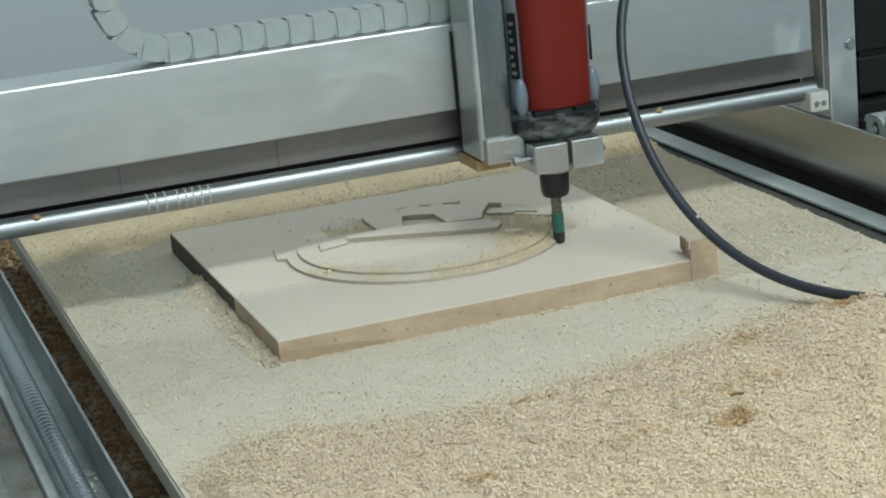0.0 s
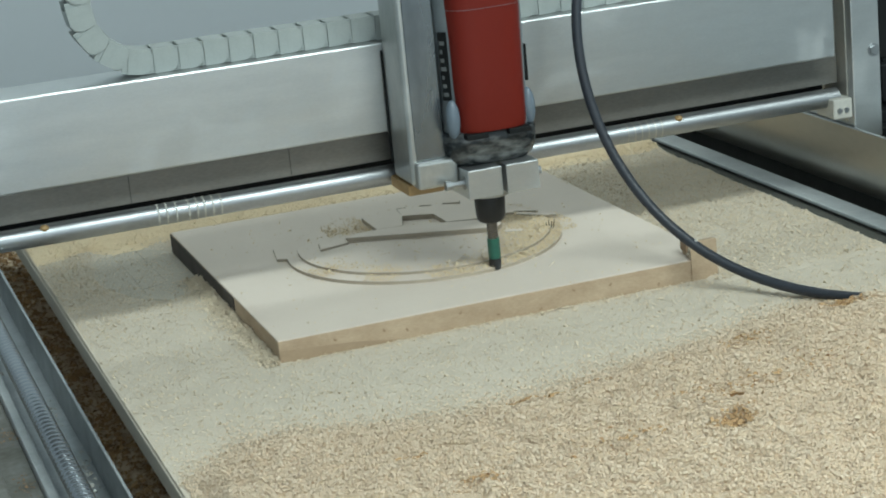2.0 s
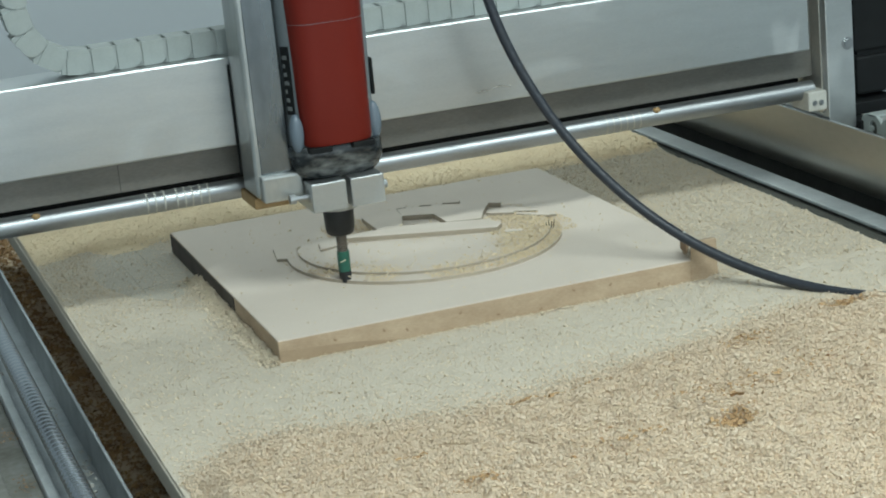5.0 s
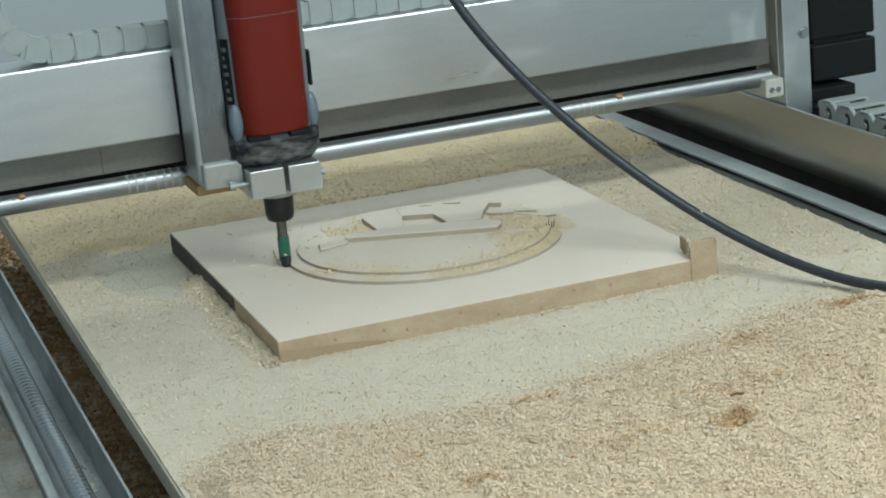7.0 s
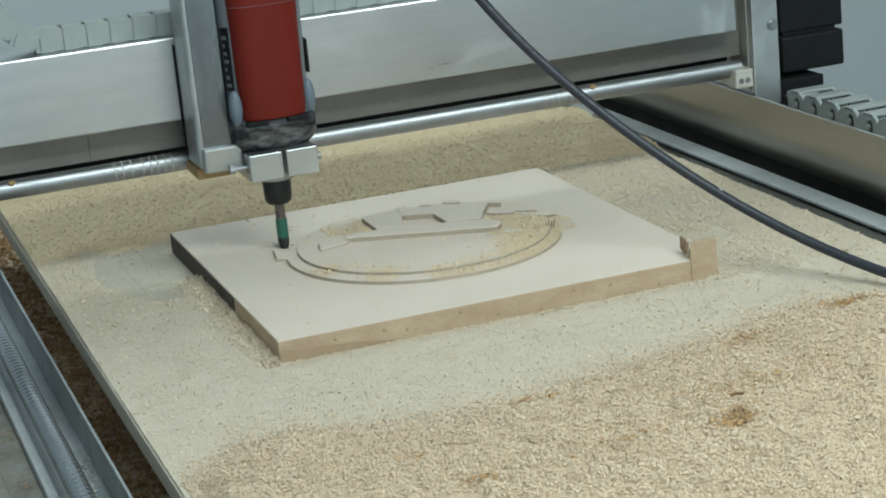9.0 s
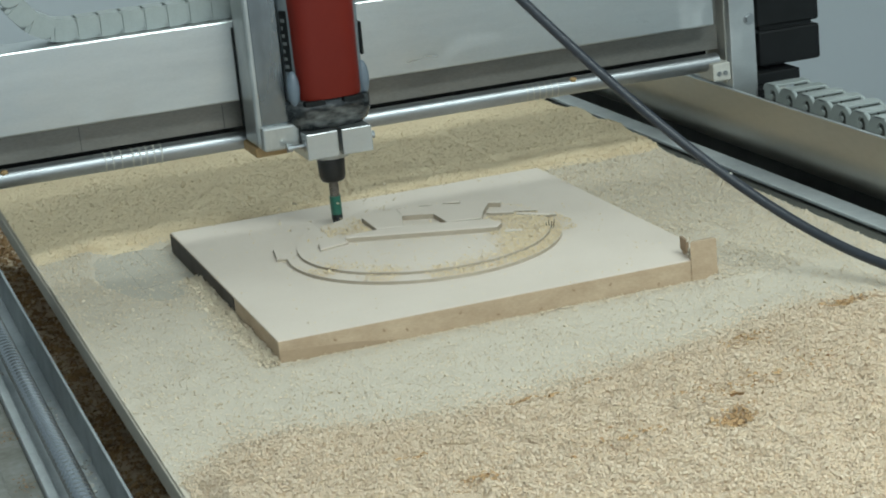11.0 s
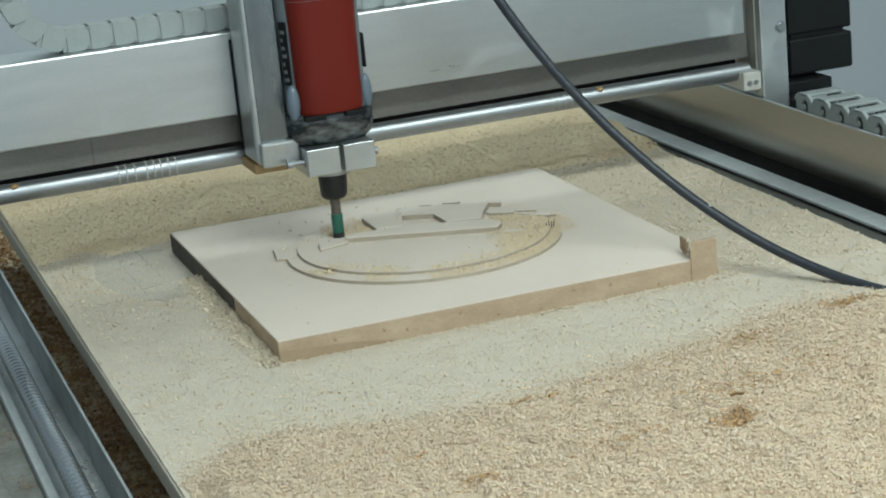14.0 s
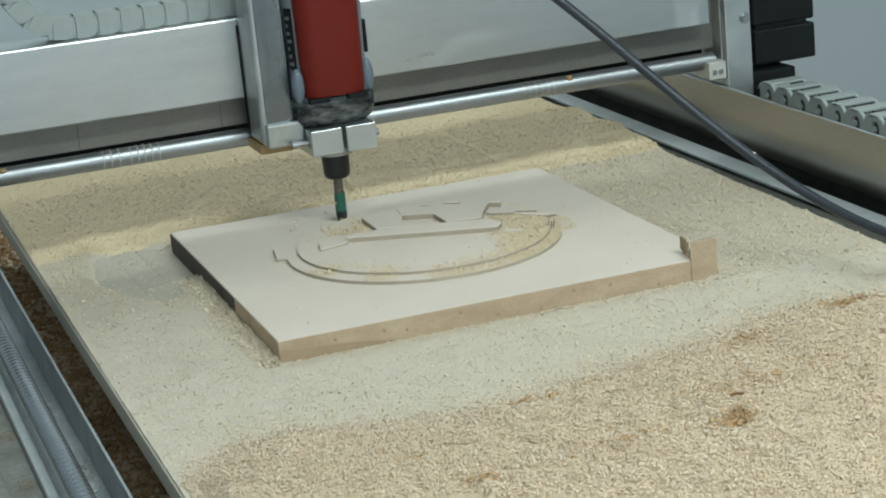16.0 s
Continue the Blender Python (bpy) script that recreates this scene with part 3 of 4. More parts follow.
# ---------------------------------------------------------------- carriage and router
def carriage():
    c = thing("carriage", "silver machined tool carriage dusted with sawdust", "tool carriage", (WAY[0][1], WAY[0][2], 0))
    # the cheek beside the router, and the plate behind it
    part("cheek", box(-0.0850, -0.0500, -0.0770, -0.0225, 0.1215, 0.46, 0.0050, seg=4), M_CHEEK, c, "upright machined cheek")
    # cheek_face: the front's dark reflection is put into a deeper metal colour
    part("cheek_face", box(-0.0790, -0.0505, -0.0782, -0.0768, 0.1452, 0.46, 0.0005), M_FACE, c, "blue-grey machined face, darkened for what it reflects")
    part("back_plate", box(-0.0495, 0.040, -0.034, -0.0225, 0.125, 0.46, 0.002), M_CHEEK, c)
    # black strip in place of the shadow gap between beam and cheek
    part("wiper_strip", box(-0.0868, -0.0851, -0.0262, -0.0225, 0.1370, 0.2440, 0.0004), M_BLACK, c, "thin black strip standing for the gap's shadow")
    part("slider", box(-0.0860, -0.0500, -0.066, -0.012, 0.1100, 0.1212, 0.002), M_WAX, c, "yellowed plastic slider")
    cl = part("clamp", box(-0.0412, -0.0070, -0.109, -0.035, 0.1078, 0.1355, 0.0012), M_ALU, c, "aluminium split clamp block")
    part("clamp_half", box(-0.0028, 0.0300, -0.109, -0.035, 0.1078, 0.1355, 0.0012), M_ALU, cl)
    part("clamp_bridge", box(-0.0815, -0.0414, -0.0860, -0.035, 0.1190, 0.1450, 0.0030, seg=3), M_CHEEK, cl, "dust-covered arm of the clamp")
    part("bore_ring", rod((-0.0418, -0.098, 0.1225), (-0.0410, -0.098, 0.1225), 0.0064, seg=20), M_STEEL, cl)
    part("slot_spacer", box(-0.0071, -0.0027, -0.075, -0.036, 0.1085, 0.1350), M_FRAME, cl)
    for x0, x1, r in ((-0.0560, -0.0413, 0.0026), (0.0301, 0.0350, 0.0042)):
        part("clamp_screw", rod((x0, -0.098, 0.1225), (x1, -0.098, 0.1225), r, seg=12), M_STEEL, cl)
    part("clamp_screw_head", rod((-0.0600, -0.098, 0.1225), (-0.0545, -0.098, 0.1225), 0.0046, seg=12), M_STEEL, cl)
    return c


CARRIAGE = carriage()


def router_motor():
    r = thing("router_motor", "red and grey router motor with a fluted bit", "router", (WAY[0][1] - 0.0045, WAY[0][2] - 0.0605, 0))
    zb = 0.1335
    off = Matrix.Translation((-0.0015, 0, 0))
    smooth_by_angle(part("gear_head", lathe([(0.030, zb + 0.0022), (0.0350, zb + 0.0030), (0.0395, zb + 0.0080), (0.0425, zb + 0.016), (0.0430, zb + 0.031), (0.0415, zb + 0.0345)], 64, 1.06, 0.98, 4.2), M_GEAR, r,
                         "dusty dark cast gear head"), 40)
    smooth_by_angle(part("grey_shell", lathe([(0.0405, zb + 0.0335), (0.0415, zb + 0.036), (0.0405, zb + 0.075), (0.0415, zb + 0.12), (0.0425, zb + 0.30), (0.034, zb + 0.325)], 64, 1.04, 0.93, 3.2), M_GREY, r, "dark grey side shell"), 40)
    bm = lathe([(0.0362, zb + 0.0355), (0.0370, zb + 0.039), (0.0374, zb + 0.075), (0.0382, zb + 0.12), (0.0400, zb + 0.20), (0.0405, zb + 0.29), (0.034, zb + 0.31)], 64, 0.95, 1.03, 3.6)
    bmesh.ops.translate(bm, vec=(0, -0.009, 0), verts=bm.verts)
    red = smooth_by_angle(part("red_cover", bm, M_RED, r, "scuffed red plastic cover"), 40)
    smooth_by_angle(part("cover_seam", lathe([(0.03895, zb + 0.1500), (0.03895, zb + 0.1503)], 64, 0.953, 1.033, 3.6), M_GREY, red)).location = (0, -0.009, 0)
    for sx, cx, cy in ((-1, -0.0390, -0.0335), (1, 0.0385, -0.0270)):
        bm = bmesh.new()
        bmesh.ops.create_uvsphere(bm, u_segments=16, v_segments=10, radius=1, matrix=Matrix.Translation((cx, cy, zb + 0.049)) @ Matrix.Rotation(radians(sx * 30), 4, "Z") @ Matrix.Diagonal((0.0068, 0.0070, 0.0185, 1)))
        part("spring_clip", bm, M_CLIP, r, "blue-grey brush cap", True)
        part("vent_slot", box(sx * 0.021 - 0.011, sx * 0.021 + 0.011, -0.0480, -0.038, zb + 0.0300, zb + 0.0352, 0.0008), M_BLACK, r, "black vent slot")
    part("switch", box(0.0440, 0.0475, -0.012, 0.004, zb + 0.070, zb + 0.105, 0.0012), M_BLACK, r, "black rocker switch")
    turn = Matrix.Translation((-0.0400, -0.0262, 0)) @ Matrix.Rotation(math.atan2(-0.85, 0.53), 4, "Z")
    bm = box(-0.0050, 0.0050, -0.0006, 0.0006, zb + 0.066, zb + 0.130, 0.0003)
    bmesh.ops.transform(bm, matrix=turn, verts=bm.verts)
    lab = part("rating_label", bm, M_BLACK, r, "small dark label with pale marks")
    for k in range(7):
        z = zb + 0.070 + 0.0080 * k
        bm = box(-0.0030, 0.0026 - 0.0016 * (k % 3), -0.0011, -0.0005, z, z + 0.0036)
        bmesh.ops.transform(bm, matrix=turn, verts=bm.verts)
        part("label_mark", bm, M_COVER_MARK, lab)
    smooth_by_angle(part("neck", rod((0, 0, 0.0985), (0, 0, zb + 0.001), 0.0205, seg=32), M_ALU_DULL, r))
    smooth_by_angle(part("collet_nut", lathe([(0.0105, 0.0715), (0.0130, 0.0735), (0.0142, 0.078), (0.0150, 0.0985), (0.0145, 0.1005)], 32), M_NUT, r, "black collet nut"), 40)
    for ob in r.children:
        if ob.name.split(".")[0] in ("gear_head", "grey_shell", "red_cover", "spring_clip", "vent_slot", "switch", "rating_label"):
            ob.data.transform(off)
    for ob in lab.children[:] + red.children[:]:
        ob.data.transform(off)
    shank = smooth_by_angle(part("bit_shank", rod((0, 0, 0.040), (0, 0, 0.074), 0.0052, seg=20), M_BIT, r, "steel bit shank"))
    smooth_by_angle(part("bit_sleeve", rod((0, 0, 0.0345), (0, 0, 0.0545), 0.0060, seg=20), M_GREEN, shank, "green coated band"))
    # two-flute cutter
    bm = bmesh.new()
    rings = []
    for i in range(13):
        z = PT + 0.0006 + i * 0.00095
        ring = []
        for k in range(20):
            a = 2 * math.pi * k / 20
            rr = 0.0060 - 0.0018 * (0.5 + 0.5 * math.cos(2 * a))
            rr *= 0.8 if i == 0 else 1
            ring.append(bm.verts.new((rr * math.cos(a + i * 0.14), rr * math.sin(a + i * 0.14), z)))
        rings.append(ring)
    for a, b in zip(rings, rings[1:]):
        for k in range(20):
            bm.faces.new((a[k], a[(k + 1) % 20], b[(k + 1) % 20], b[k]))
    bm.faces.new(rings[0][::-1])
    bm.faces.new(rings[-1])
    part("cutter", bm, M_NUT, shank, "dark fluted cutter")
    return r


ROUTER = router_motor()

# ---------------------------------------------------------------- the power cable, in short stiff pieces
# seconds and the four shaping points of its curve
CABLE = {}
CABLE[0.0] = [(0.2053, 0.1288, 0.2961), (0.1243, 0.1077, 0.2536), (0.1286, 0.0259, -0.0109), (0.2614, -0.1988, 0.0193)]
CABLE[1.5] = [(0.1485, 0.0882, 0.314), (0.0683, 0.0685, 0.2242), (0.1372, 0.0454, -0.0369), (0.2908, -0.1996, 0.0152)]
CABLE[2.5] = [(0.0987, 0.0805, 0.3139), (0.0607, 0.0598, 0.1954), (0.1279, 0.053, -0.0357), (0.292, -0.2, 0.0147)]
CABLE[3.5] = [(0.0747, 0.0903, 0.3513), (0.019, 0.0692, 0.1882), (0.1536, 0.0522, -0.0421), (0.3058, -0.2001, 0.0126)]
CABLE[4.0] = [(0.0578, 0.1009, 0.3597), (0.0121, 0.0789, 0.1698), (0.1587, 0.05, -0.0402), (0.3099, -0.2003, 0.0107)]
CABLE[6.5] = [(-0.029, 0.1553, 0.3751), (0.0264, 0.1292, 0.1922), (0.2093, 0.0331, -0.0619), (0.3603, -0.2203, 0.0119)]
CABLE[7.0] = [(-0.009, 0.1549, 0.3381), (-0.0051, 0.1299, 0.2234), (0.2823, 0.0315, -0.062), (0.3022, -0.2185, 0.0287)]
CABLE[8.0] = [(-0.0218, 0.1551, 0.3392), (0.0125, 0.1297, 0.2374), (0.2818, 0.0317, -0.0462), (0.3257, -0.2192, 0.0253)]
CABLE[9.0] = [(-0.0077, 0.155, 0.3636), (0.0199, 0.1297, 0.236), (0.2799, 0.0321, -0.013), (0.3466, -0.2199, 0.0096)]
CABLE[11.5] = [(-0.0082, 0.155, 0.3682), (0.0995, 0.1285, 0.2747), (0.281, 0.0321, -0.0204), (0.3428, -0.2197, 0.0234)]
CABLE[12.0] = [(0.0216, 0.1547, 0.3881), (0.0621, 0.129, 0.2491), (0.2862, 0.0317, -0.0413), (0.3299, -0.2194, 0.0186)]
CABLE[12.5] = [(-0.0173, 0.1552, 0.3713), (0.0902, 0.1285, 0.2519), (0.2685, 0.0319, -0.0636), (0.3142, -0.2189, 0.0288)]
CABLE[13.5] = [(0.0044, 0.155, 0.3826), (0.0276, 0.1294, 0.2167), (0.2412, 0.0325, -0.0482), (0.3495, -0.2202, 0.0024)]
CABLE[14.3] = [(0.0066, 0.155, 0.3927), (0.0583, 0.1289, 0.2265), (0.2463, 0.0325, -0.0494), (0.3571, -0.2203, 0.0045)]
CABLE[15.0] = [(0.0112, 0.1549, 0.3906), (0.0665, 0.1289, 0.2554), (0.2795, 0.0317, -0.053), (0.3249, -0.2192, 0.0223)]
CABLE[15.5] = [(0.0004, 0.155, 0.3818), (0.0995, 0.1285, 0.2695), (0.2784, 0.0321, -0.0281), (0.3476, -0.2198, 0.0222)]
CABLE[16.0] = [(0.0021, 0.1547, 0.3456), (0.1339, 0.1281, 0.2977), (0.2823, 0.0322, 0.0012), (0.3624, -0.2199, 0.045)]

PIECES, CABLE_R = 56, 0.0048
FLECK, FLECK_AT = 32, (0.0036, 0.0, 0.0)


def cable_curve(t, n=161):
    rows = sorted(CABLE)
    t0 = max([r for r in rows if r <= t])
    t1 = min([r for r in rows if r >= t])
    f = 0 if t1 == t0 else (t - t0) / (t1 - t0)
    P = [Vector(a).lerp(Vector(b), f) for a, b in zip(CABLE[t0], CABLE[t1])]
    pts = []
    for i in range(n):
        s = i / (n - 1)
        pts.append((1 - s) ** 3 * P[0] + 3 * s * (1 - s) ** 2 * P[1] + 3 * s * s * (1 - s) * P[2] + s ** 3 * P[3])
    d = [0.0]
    for a, b in zip(pts, pts[1:]):
        d.append(d[-1] + (b - a).length)
    out = []
    j = 0
    for k in range(PIECES + 1):
        want = d[-1] * k / PIECES
        while j < n - 2 and d[j + 1] < want:
            j += 1
        out.append(pts[j].lerp(pts[j + 1], (want - d[j]) / max(1e-9, d[j + 1] - d[j])))
    return out


def power_cable():
    ob = thing("power_cable", "black rubber power cable looping down to the sawdust", "cable")
    half = 0.0085
    cap = [(CABLE_R * math.cos(a), half + CABLE_R * math.sin(a)) for a in [radians(d) for d in (0, 25, 50, 70, 85)]]
    bm = lathe([(r, -z) for r, z in cap[::-1]] + cap, 16)
    for f in bm.faces:
        f.smooth = True
    me = bpy.data.meshes.new("cable_piece")
    bm.to_mesh(me)
    bm.free()
    me.materials.append(M_CABLE)
    out = []
    for k in range(PIECES):
        p = new("cable_piece", me)
        p.parent = ob
        out.append(p)
    bm = bmesh.new()
    bmesh.ops.create_icosphere(bm, subdivisions=2, radius=0.0022, matrix=Matrix.Translation((0, 0, 0)))
    fleck = part("paint_fleck", bm, M_WHITE, out[FLECK], "small white fleck on the cable", True)
    fleck.location = FLECK_AT
    return out


CABLE_PARTS = power_cable()


# ---------------------------------------------------------------- sawdust
def ramp(v, a, b):
    t = min(1, max(0, (v - a) / (b - a)))
    return t * t * (3 - 2 * t)


EDGE = [(-0.40, -0.245), (-0.3736, -0.233), (-0.32, -0.179), (-0.272, -0.174), (-0.216, -0.196), (-0.15, -0.212), (-0.0735, -0.206), (0.0133, -0.184),
        (0.10, -0.165), (0.143, -0.148), (0.2268, -0.126), (0.264, -0.130), (0.30, -0.160), (0.40, -0.20)]


def pile_edge(x):
    for (a, ya), (b, yb) in zip(EDGE, EDGE[1:]):
        if a <= x <= b:
            return ya + (yb - ya) * (x - a) / (b - a)
    return EDGE[0][1] if x < EDGE[0][0] else EDGE[-1][1]


def pile_height(x, y):
    e = pile_edge(x) + 0.012 * noise.noise((x * 28, y * 28, 3)) - 0.004
    d = e - y
    h = 0.020 * ramp(d, -0.004, 0.06) + 0.014 * ramp(d, 0.03, 0.22)
    h *= 0.75 + 0.25 * ramp(x, -0.3, 0.3)
    lump = noise.noise((x * 22, y * 22, 1)) * 0.0050 + noise.noise((x * 60, y * 60, 5)) * 0.0046 + noise.noise((x * 120, y * 120, 9)) * 0.0026
    # a hollow dug near the cable and another in the heap
    for hx, hy, r, dep in ((0.225, -0.190, 0.013, 0.008), (0.003, -0.411, 0.012, 0.007), (-0.221, -0.330, 0.010, 0.004)):
        h -= dep * math.exp(-((x - hx) ** 2 + (y - hy) ** 2) / (r * r))
    side = ramp(x, BED_X0, BED_X0 + 0.03)
    return (h + lump * ramp(d, -0.002, 0.03)) * side - 0.004 * (1 - ramp(d, -0.010, 0.002)) - 0.003 * (1 - side)


def bed_height(x, y):
    """Loose dust on the bed: thin by the panel's near side, heaped behind it."""
    n1 = noise.noise((x * 14, y * 14, 7))
    n2 = noise.noise((x * 45, y * 45, 11))
    n3 = noise.noise((x * 160, y * 160, 13))
    h = 0.0016 + 0.0008 * n1 + 0.0011 * n2 + 0.0008 * n3
    h += 0.0022 * ramp(y, 0.12, 0.35)
    h += 0.011 * ramp(y, 0.46, 0.56) * (1 + 0.5 * n1) * (1 - 0.6 * ramp(y, 0.66, 0.85)) * ramp(x, -0.38, -0.28)
    # banked against the panel
    if PX0 - 0.04 < x < PX0 + 0.01 and PY0 < y < PY1:
        h += 0.004 * ramp(x, PX0 - 0.03, PX0 - 0.002) * (0.6 + 0.7 * n2) * (1 - ramp(y, 0.30, 0.40))
    if x > PX1 - 0.01 and y > PY0 - 0.02:
        h += 0.0022 * (1 + 0.5 * n1)
    # swept patch beside the panel
    h -= 0.0060 * ramp(-(((x + 0.280) / 0.052) ** 2 + ((y - 0.395) / 0.125) ** 2) + 0.35 * n1, -1.2, -0.7)
    return h


def sheet(name, x0, x1, y0, y1, step, f, mat, base=0.0):
    nx, ny = int((x1 - x0) / step), int((y1 - y0) / step)
    vs = [(x0 + (x1 - x0) * i / nx, y0 + (y1 - y0) * j / ny) for j in range(ny + 1) for i in range(nx + 1)]
    vs = [(x, y, base + f(x, y)) for x, y in vs]
    fs = [(j * (nx + 1) + i, j * (nx + 1) + i + 1, (j + 1) * (nx + 1) + i + 1, (j + 1) * (nx + 1) + i) for j in range(ny) for i in range(nx)]
    me = bpy.data.meshes.new(name)
    me.from_pydata(vs, [], fs)
    me.materials.append(mat)
    for p in me.polygons:
        p.use_smooth = True
    return new(name, me)


def chips(name, spots, size, mat, rng, tilt=0.7, slim=(0.22, 0.55)):
    """Many small curled shavings, each lying near its spot."""
    n = len(spots)
    c = np.array(spots)
    L = size * rng.lognormal(0, 0.35, n)
    W = L * rng.uniform(slim[0], slim[1], n)
    yaw = rng.uniform(0, 2 * np.pi, n)
    a, b = rng.normal(0, tilt, n), rng.normal(0, tilt * 0.6, n)
    u = np.stack([np.cos(yaw) * np.cos(b), np.sin(yaw) * np.cos(b), np.sin(b)], 1)
    v = np.stack([-np.sin(yaw) * np.cos(a), np.cos(yaw) * np.cos(a), np.sin(a)], 1)
    w = np.cross(u, v)
    k = (rng.uniform(0.05, 0.45, n) * L)[:, None]
    q = []
    for su, cu in ((-0.5, 0.0), (0.0, 1.0), (0.5, 0.0)):
        for sv in (-0.5, 0.5):
            q.append(c + u * (su * L)[:, None] + v * (sv * W)[:, None] + w * k * cu)
    vs = np.stack(q, 1).reshape(-1, 3)
    i0 = np.arange(n)[:, None] * 6
    fs = np.concatenate([i0 + np.array([0, 2, 3, 1]), i0 + np.array([2, 4, 5, 3])])
    me = bpy.data.meshes.new(name)
    me.from_pydata(vs.tolist(), [], fs.tolist())
    me.materials.append(mat)
    return new(name, me)


def sawdust():
    rng = np.random.default_rng(4)
    pile = sheet("sawdust_pile", BED_X0 + 0.002, 0.372, -0.80, -0.08, 0.004, lambda x, y: pile_height(x, y) - 0.0012, M_DUST)
    tagged(pile, "loose heap of pale wood shavings on the bed", "sawdust", kind="stuff")
    spots = []
    while len(spots) < 460000:
        x, y = rng.uniform(BED_X0 + 0.006, 0.37), rng.uniform(-0.66, -0.09)
        d = y - pile_edge(x)
        if d < 0.004 or rng.uniform() < 0.45 * math.exp(-d / 0.018):
            h = max(pile_height(x, y), 0.0022)
            spots.append((x, y, h + 0.0012 * noise.noise((x * 210, y * 210, 17)) + rng.uniform(-0.0006, 0.0012)))
    tagged(chips("wood_shavings", spots, 0.0014, M_CRUMB, rng, 0.46, (0.35, 0.75)), "curled pale wood shavings heaped on the bed", "shavings", kind="stuff")
    spots = []
    for hx, hy, r, n in ((0.225, -0.190, 0.008, 260), (0.003, -0.411, 0.008, 150), (0.012, -0.400, 0.006, 60), (-0.221, -0.330, 0.006, 50), (-0.110, -0.232, 0.012, 70), (-0.088, -0.228, 0.014, 110), (-0.030, -0.214, 0.012, 60), (0.225, -0.190, 0.011, 90),
                         (0.110, -0.226, 0.012, 90), (0.056, -0.355, 0.015, 50), (-0.195, -0.404, 0.010, 50), (-0.084, -0.40, 0.02, 60), (0.02, -0.34, 0.02, 50), (0.12, -0.33, 0.03, 60)):
        for _ in range(2 * n):
            x, y = hx + rng.normal(0, r), hy + rng.normal(0, r * 0.7)
            spots.append((x, y, max(0, pile_height(x, y)) + rng.uniform(0.0006, 0.0024)))
    tagged(chips("brown_shavings", spots, 0.0026, M_CHIP_DARK, rng, 0.35), "small clumps of browned shavings in the heap", "shavings", kind="stuff")
    dust = sheet("dust_layer", BED_X0 + 0.002, 0.377, -0.30, 0.93, 0.005, bed_height, M_BEDDUST)
    tagged(dust, "thin uneven layer of fine sawdust on the bed", "sawdust", kind="stuff")
    heap = sheet("dust_heap", BED_X0 + 0.003, 0.376, 0.44, 0.93, 0.005, lambda x, y: bed_height(x, y) - 0.0012 + 0.0026 * ramp(y + 0.02 * noise.noise((x * 20, 0, 31)), 0.455, 0.53), M_HEAP)
    tagged(heap, "yellowish fresh sawdust heaped on the far bed", "sawdust", kind="stuff")
    spots, far = [], []
    for _ in range(400000):
        x, y = rng.uniform(BED_X0 + 0.003, 0.377), rng.uniform(-0.24, 0.90)
        if PX0 < x < PX1 and PY0 < y < PY1:
            continue
        h = bed_height(x, y)
        p = 0.14 + 0.60 * ramp(h, 0.0010, 0.0046)
        if rng.uniform() < p:
            (far if y > 0.50 else spots).append((x, y, max(h, 0) + rng.uniform(0.0001, 0.0010) + (0.0006 if y > 0.50 else 0)))
    tagged(chips("fine_shavings", spots, 0.0013, M_BEDCHIP, rng, 0.4, (0.4, 0.8)), "scattered fine wood flakes on the bed", "shavings", kind="stuff")
    tagged(chips("far_shavings", far, 0.0016, M_HEAPCHIP, rng, 0.22, (0.4, 0.8)), "yellowish flakes on the far dust heap", "shavings", kind="stuff")
    # dust caught on the emblem
    spots = []
    for _ in range(150000):
        x, y = rng.uniform(PX0, PX1), rng.uniform(PY0, PY1)
        r = math.hypot(x + 0.0180, y - 0.2265) / 0.1408
        inner = math.hypot(x + 0.0146, y - 0.2365) < 0.1304
        n1 = noise.noise((x * 25, y * 25, 21))
        p = 0.004
        if r < 1:
            z = PT + (0.0062 if inner else 0.0034)
            ring = ramp(r, 0.62, 0.86) if y < 0.20 else 0
            p = 0.02 + 0.55 * ring * ramp(n1 + 4 * (x + 0.06), -0.35, 0.35)
            if x > 0.03 and y < 0.262:
                p += 0.9 * ramp(x + 0.3 * (0.2 - y) + 0.02 * n1, 0.030, 0.075)
            if -0.10 < x < -0.052 and y > 0.285:
                p += 0.5 * ramp(n1, -0.4, 0.2)
        elif r < 1.12 and x > 0.05 and y > 0.18:
            z, p = PT + 0.0004, 0.5 * ramp(n1, -0.3, 0.3)
        elif r < 1.1 and x < -0.1 and y > 0.23:
            z, p = PT + 0.0004, 0.04
        else:
            z = PT + 0.0003
        if rng.uniform() < p:
            spots.append((x, y, z + rng.uniform(0, 0.0012)))
    tagged(chips("emblem_shavings", spots, 0.0014, M_HEAPCHIP, rng, 0.35, (0.35, 0.75)), "loose shavings caught on the carved emblem", "shavings", kind="stuff")
    # crumbs banked along the panel's foot
    spots = []
    for _ in range(9000):
        y = rng.uniform(-0.004, 0.335)
        x = PX0 - 0.0006 - abs(rng.normal(0, 0.009)) * (1 + 0.5 * noise.noise((0, y * 60, 3)))
        spots.append((x, y, max(0, bed_height(x, y)) + 0.0045 * math.exp((x - PX0) / 0.008) * rng.uniform(0.1, 1)))
    for _ in range(1300):
        x = rng.uniform(-0.22, 0.20)
        spots.append((x, PY0 - 0.0012 - abs(rng.normal(0, 0.0035 + 0.006 * ramp(x, 0.1, 0.2))), 0.0008 + abs(rng.normal(0, 0.0009))))
    tagged(chips("banked_crumbs", spots, 0.0016, M_BEDCHIP, rng, 0.4, (0.4, 0.8)), "pale crumbs banked along the foot of the panel", "sawdust", kind="stuff")
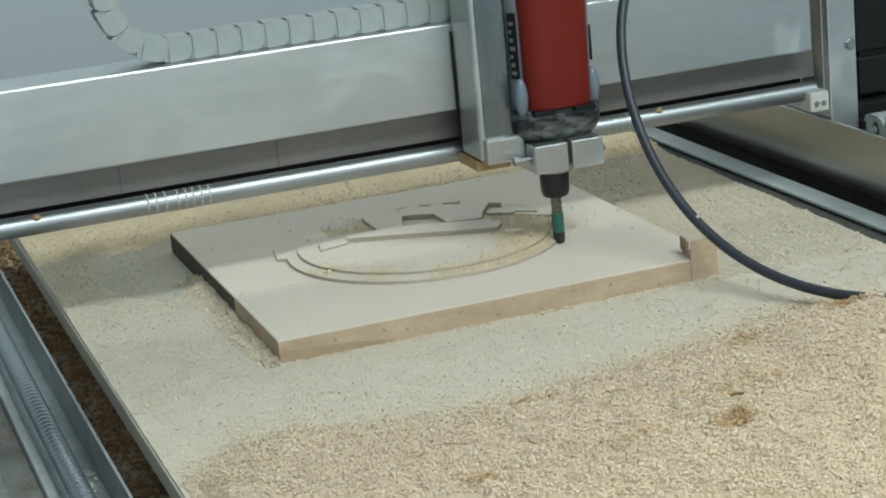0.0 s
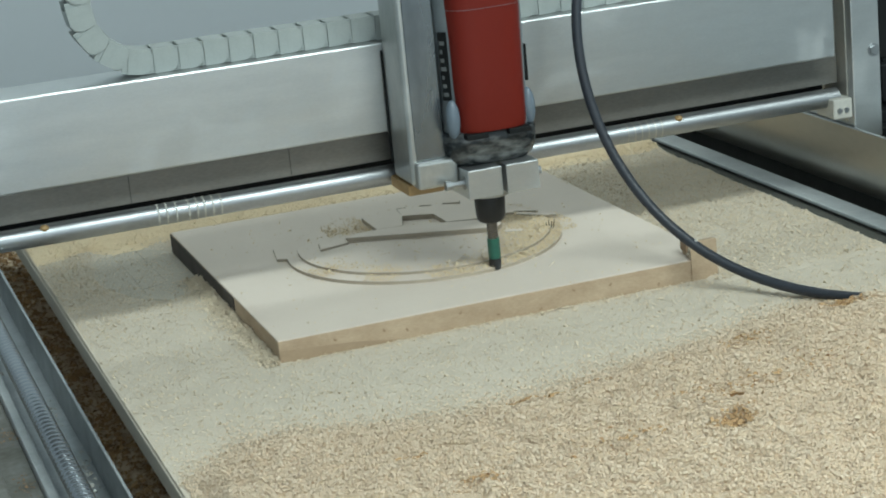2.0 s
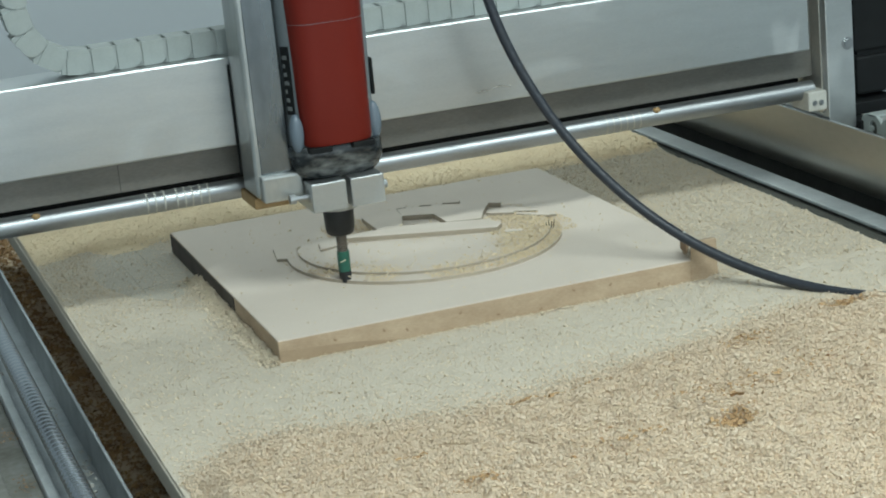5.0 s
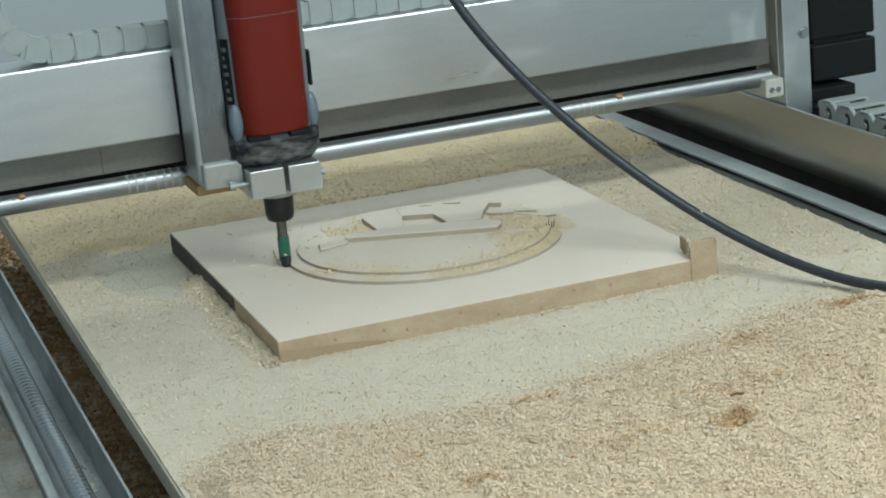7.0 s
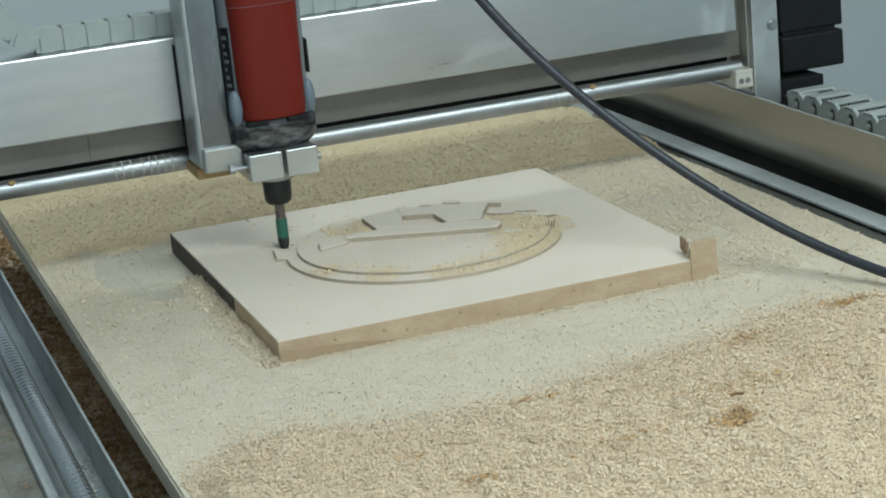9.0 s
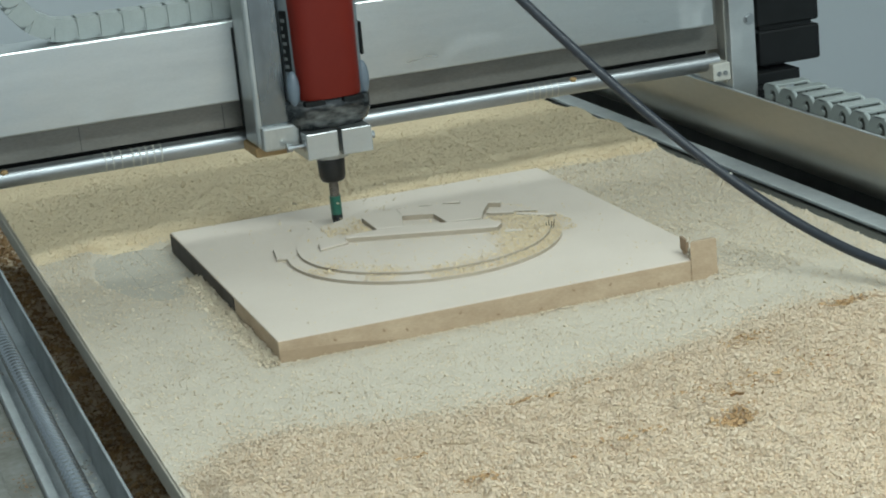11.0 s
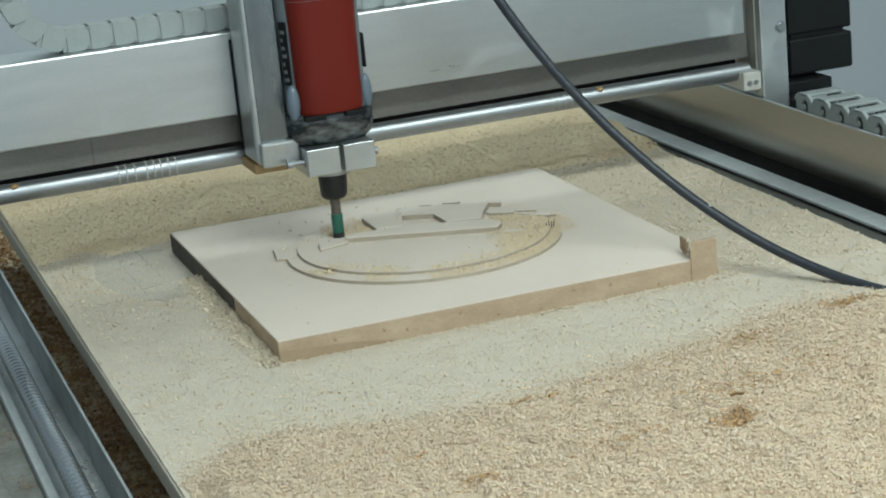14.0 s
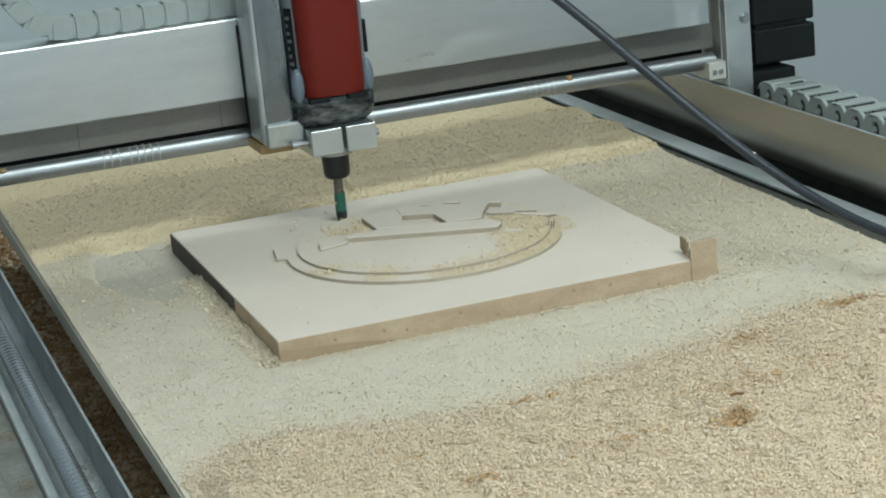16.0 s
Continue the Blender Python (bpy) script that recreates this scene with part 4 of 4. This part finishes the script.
    # grime and fluff in the screw's channel
    spots = [(hx + rng.normal(0, 0.004), hy + rng.normal(0, 0.012), hz + abs(rng.normal(0, 0.0012))) for hx, hy, hz, n in
             ((-0.4780, 0.03, -0.0235, 60), (-0.4720, 0.19, -0.0195, 40), (-0.4800, -0.10, -0.0235, 50), (-0.4640, 0.20, -0.0190, 40)) for _ in range(n)]
    tagged(chips("channel_grime", spots, 0.0020, M_KNOT, rng, 0.5), "brown crumbs stuck to the channel's plate", "grime", kind="stuff")
    spots = [(hx + rng.normal(0, 0.0035), hy + rng.normal(0, 0.02), hz + abs(rng.normal(0, 0.002))) for hx, hy, hz, n in
             ((-0.4385, -0.18, -0.006, 26), (-0.4390, -0.14, -0.008, 14), (-0.4560, 0.27, 0.002, 30), (-0.4290, 0.10, -0.034, 40), (-0.4250, -0.05, -0.034, 40)) for _ in range(n)]
    tagged(chips("channel_fluff", spots, 0.0026, M_ALU_DULL, rng, 0.6), "grey fluff and crumbs caught by the screw", "grime", kind="stuff")
    # dust fallen beside the bed
    gap = sheet("gap_sawdust", -0.4141, -0.302, -0.70, 1.34, 0.006,
                lambda x, y: -0.105 + 0.012 * noise.noise((x * 20, y * 12, 2)) + 0.004 * noise.noise((x * 90, y * 90, 4)), M_DUST)
    # dark brown chips carry the gap's shade in their colour
    spots = [(x, y, -0.105 + 0.012 * noise.noise((x * 20, y * 12, 2)) + 0.004 * noise.noise((x * 90, y * 90, 4)) + 0.0015) for x, y in zip(rng.uniform(-0.413, -0.345, 9000), rng.uniform(-0.4, 1.3, 9000))]
    tagged(chips("gap_shavings", spots, 0.0045, M_CHIP_DARK, rng, 0.5), "shavings fallen beside the bed, browned for the shade there", "shavings", kind="stuff")
    tagged(gap, "brown sawdust fallen into the gap beside the bed", "sawdust", kind="stuff")
    # ragged crumbs along the far rim of the bed
    spots = [(0.377 + rng.normal(0, 0.0016), rng.uniform(-0.1, 0.9), 0.0012 + abs(rng.normal(0, 0.0010))) for _ in range(3600)]
    tagged(chips("rim_crumbs", spots, 0.0018, M_BEDCHIP, rng, 0.4), "ragged crumbs of dust along the bed's rim", "sawdust", kind="stuff")


sawdust()


# ---------------------------------------------------------------- flakes thrown off by the cutter
def flying_flakes():
    rng = np.random.default_rng(12)
    out = []
    for k in range(18):
        bm = bmesh.new()
        L, W = rng.uniform(0.0016, 0.0034), rng.uniform(0.0008, 0.0014)
        q = [bm.verts.new(v) for v in ((-L, -W, 0), (L, -W * 0.6, 0.0003), (L * 0.9, W, 0), (-L * 0.8, W * 0.7, 0.0004))]
        top = [bm.verts.new((v.co.x, v.co.y, v.co.z + 0.0006)) for v in q]
        bm.faces.new(q[::-1])
        bm.faces.new(top)
        for i in range(4):
            bm.faces.new((q[i], q[(i + 1) % 4], top[(i + 1) % 4], top[i]))
        ob = tagged(part("flying_flake", bm, M_BEDCHIP), "pale wood flake thrown up by the cutter", "wood flake", "flakes in the air")
        a, r = rng.uniform(0, 2 * math.pi), rng.uniform(0.02, 0.075)
        rows = []
        for t, x, y in WAY:
            a += rng.uniform(-0.35, 0.35)
            rr = r * rng.uniform(0.8, 1.2)
            z = PT + 0.004 + rng.uniform(0.002, 0.040) * (0.3 + (k % 3) / 3)
            rows.append((t, pose(x + rr * math.cos(a), y - 0.058 + rr * math.sin(a), z, 40 * math.sin(a), 35 * math.cos(k), math.degrees(a) % 60)))
        out.append((ob, rows))
    return out


FLAKES = flying_flakes()


# ---------------------------------------------------------------- what moves
def motions():
    for ob in (GANTRY, SIDE_CHAIN, BEAM_CHAIN):
        walk(ob, [(t, pose(0, y, 0)) for t, x, y in WAY])
    walk(CARRIAGE, [(t, pose(x, y, 0)) for t, x, y in WAY])
    walk(ROUTER, [(t, pose(x - 0.0045, y - 0.0605, 0)) for t, x, y in WAY])
    for k, link in enumerate(LINKS):
        s = PITCH * (k + 0.5)
        walk(link, [(t, chain_place(s, -0.2545 + 0.37 * (x - 0.1))) for t, x, y in WAY])
    for ob, rows in FLAKES:
        walk(ob, rows)
    curves = [(t, cable_curve(t)) for t, x, y in WAY]
    for k, piece in enumerate(CABLE_PARTS):
        rows = []
        for t, c in curves:
            a, b = c[k], c[k + 1]
            rows.append((t, Matrix.Translation((a + b) / 2) @ (b - a).to_track_quat("Z", "X").to_matrix().to_4x4()))
        walk(piece, rows)


motions()
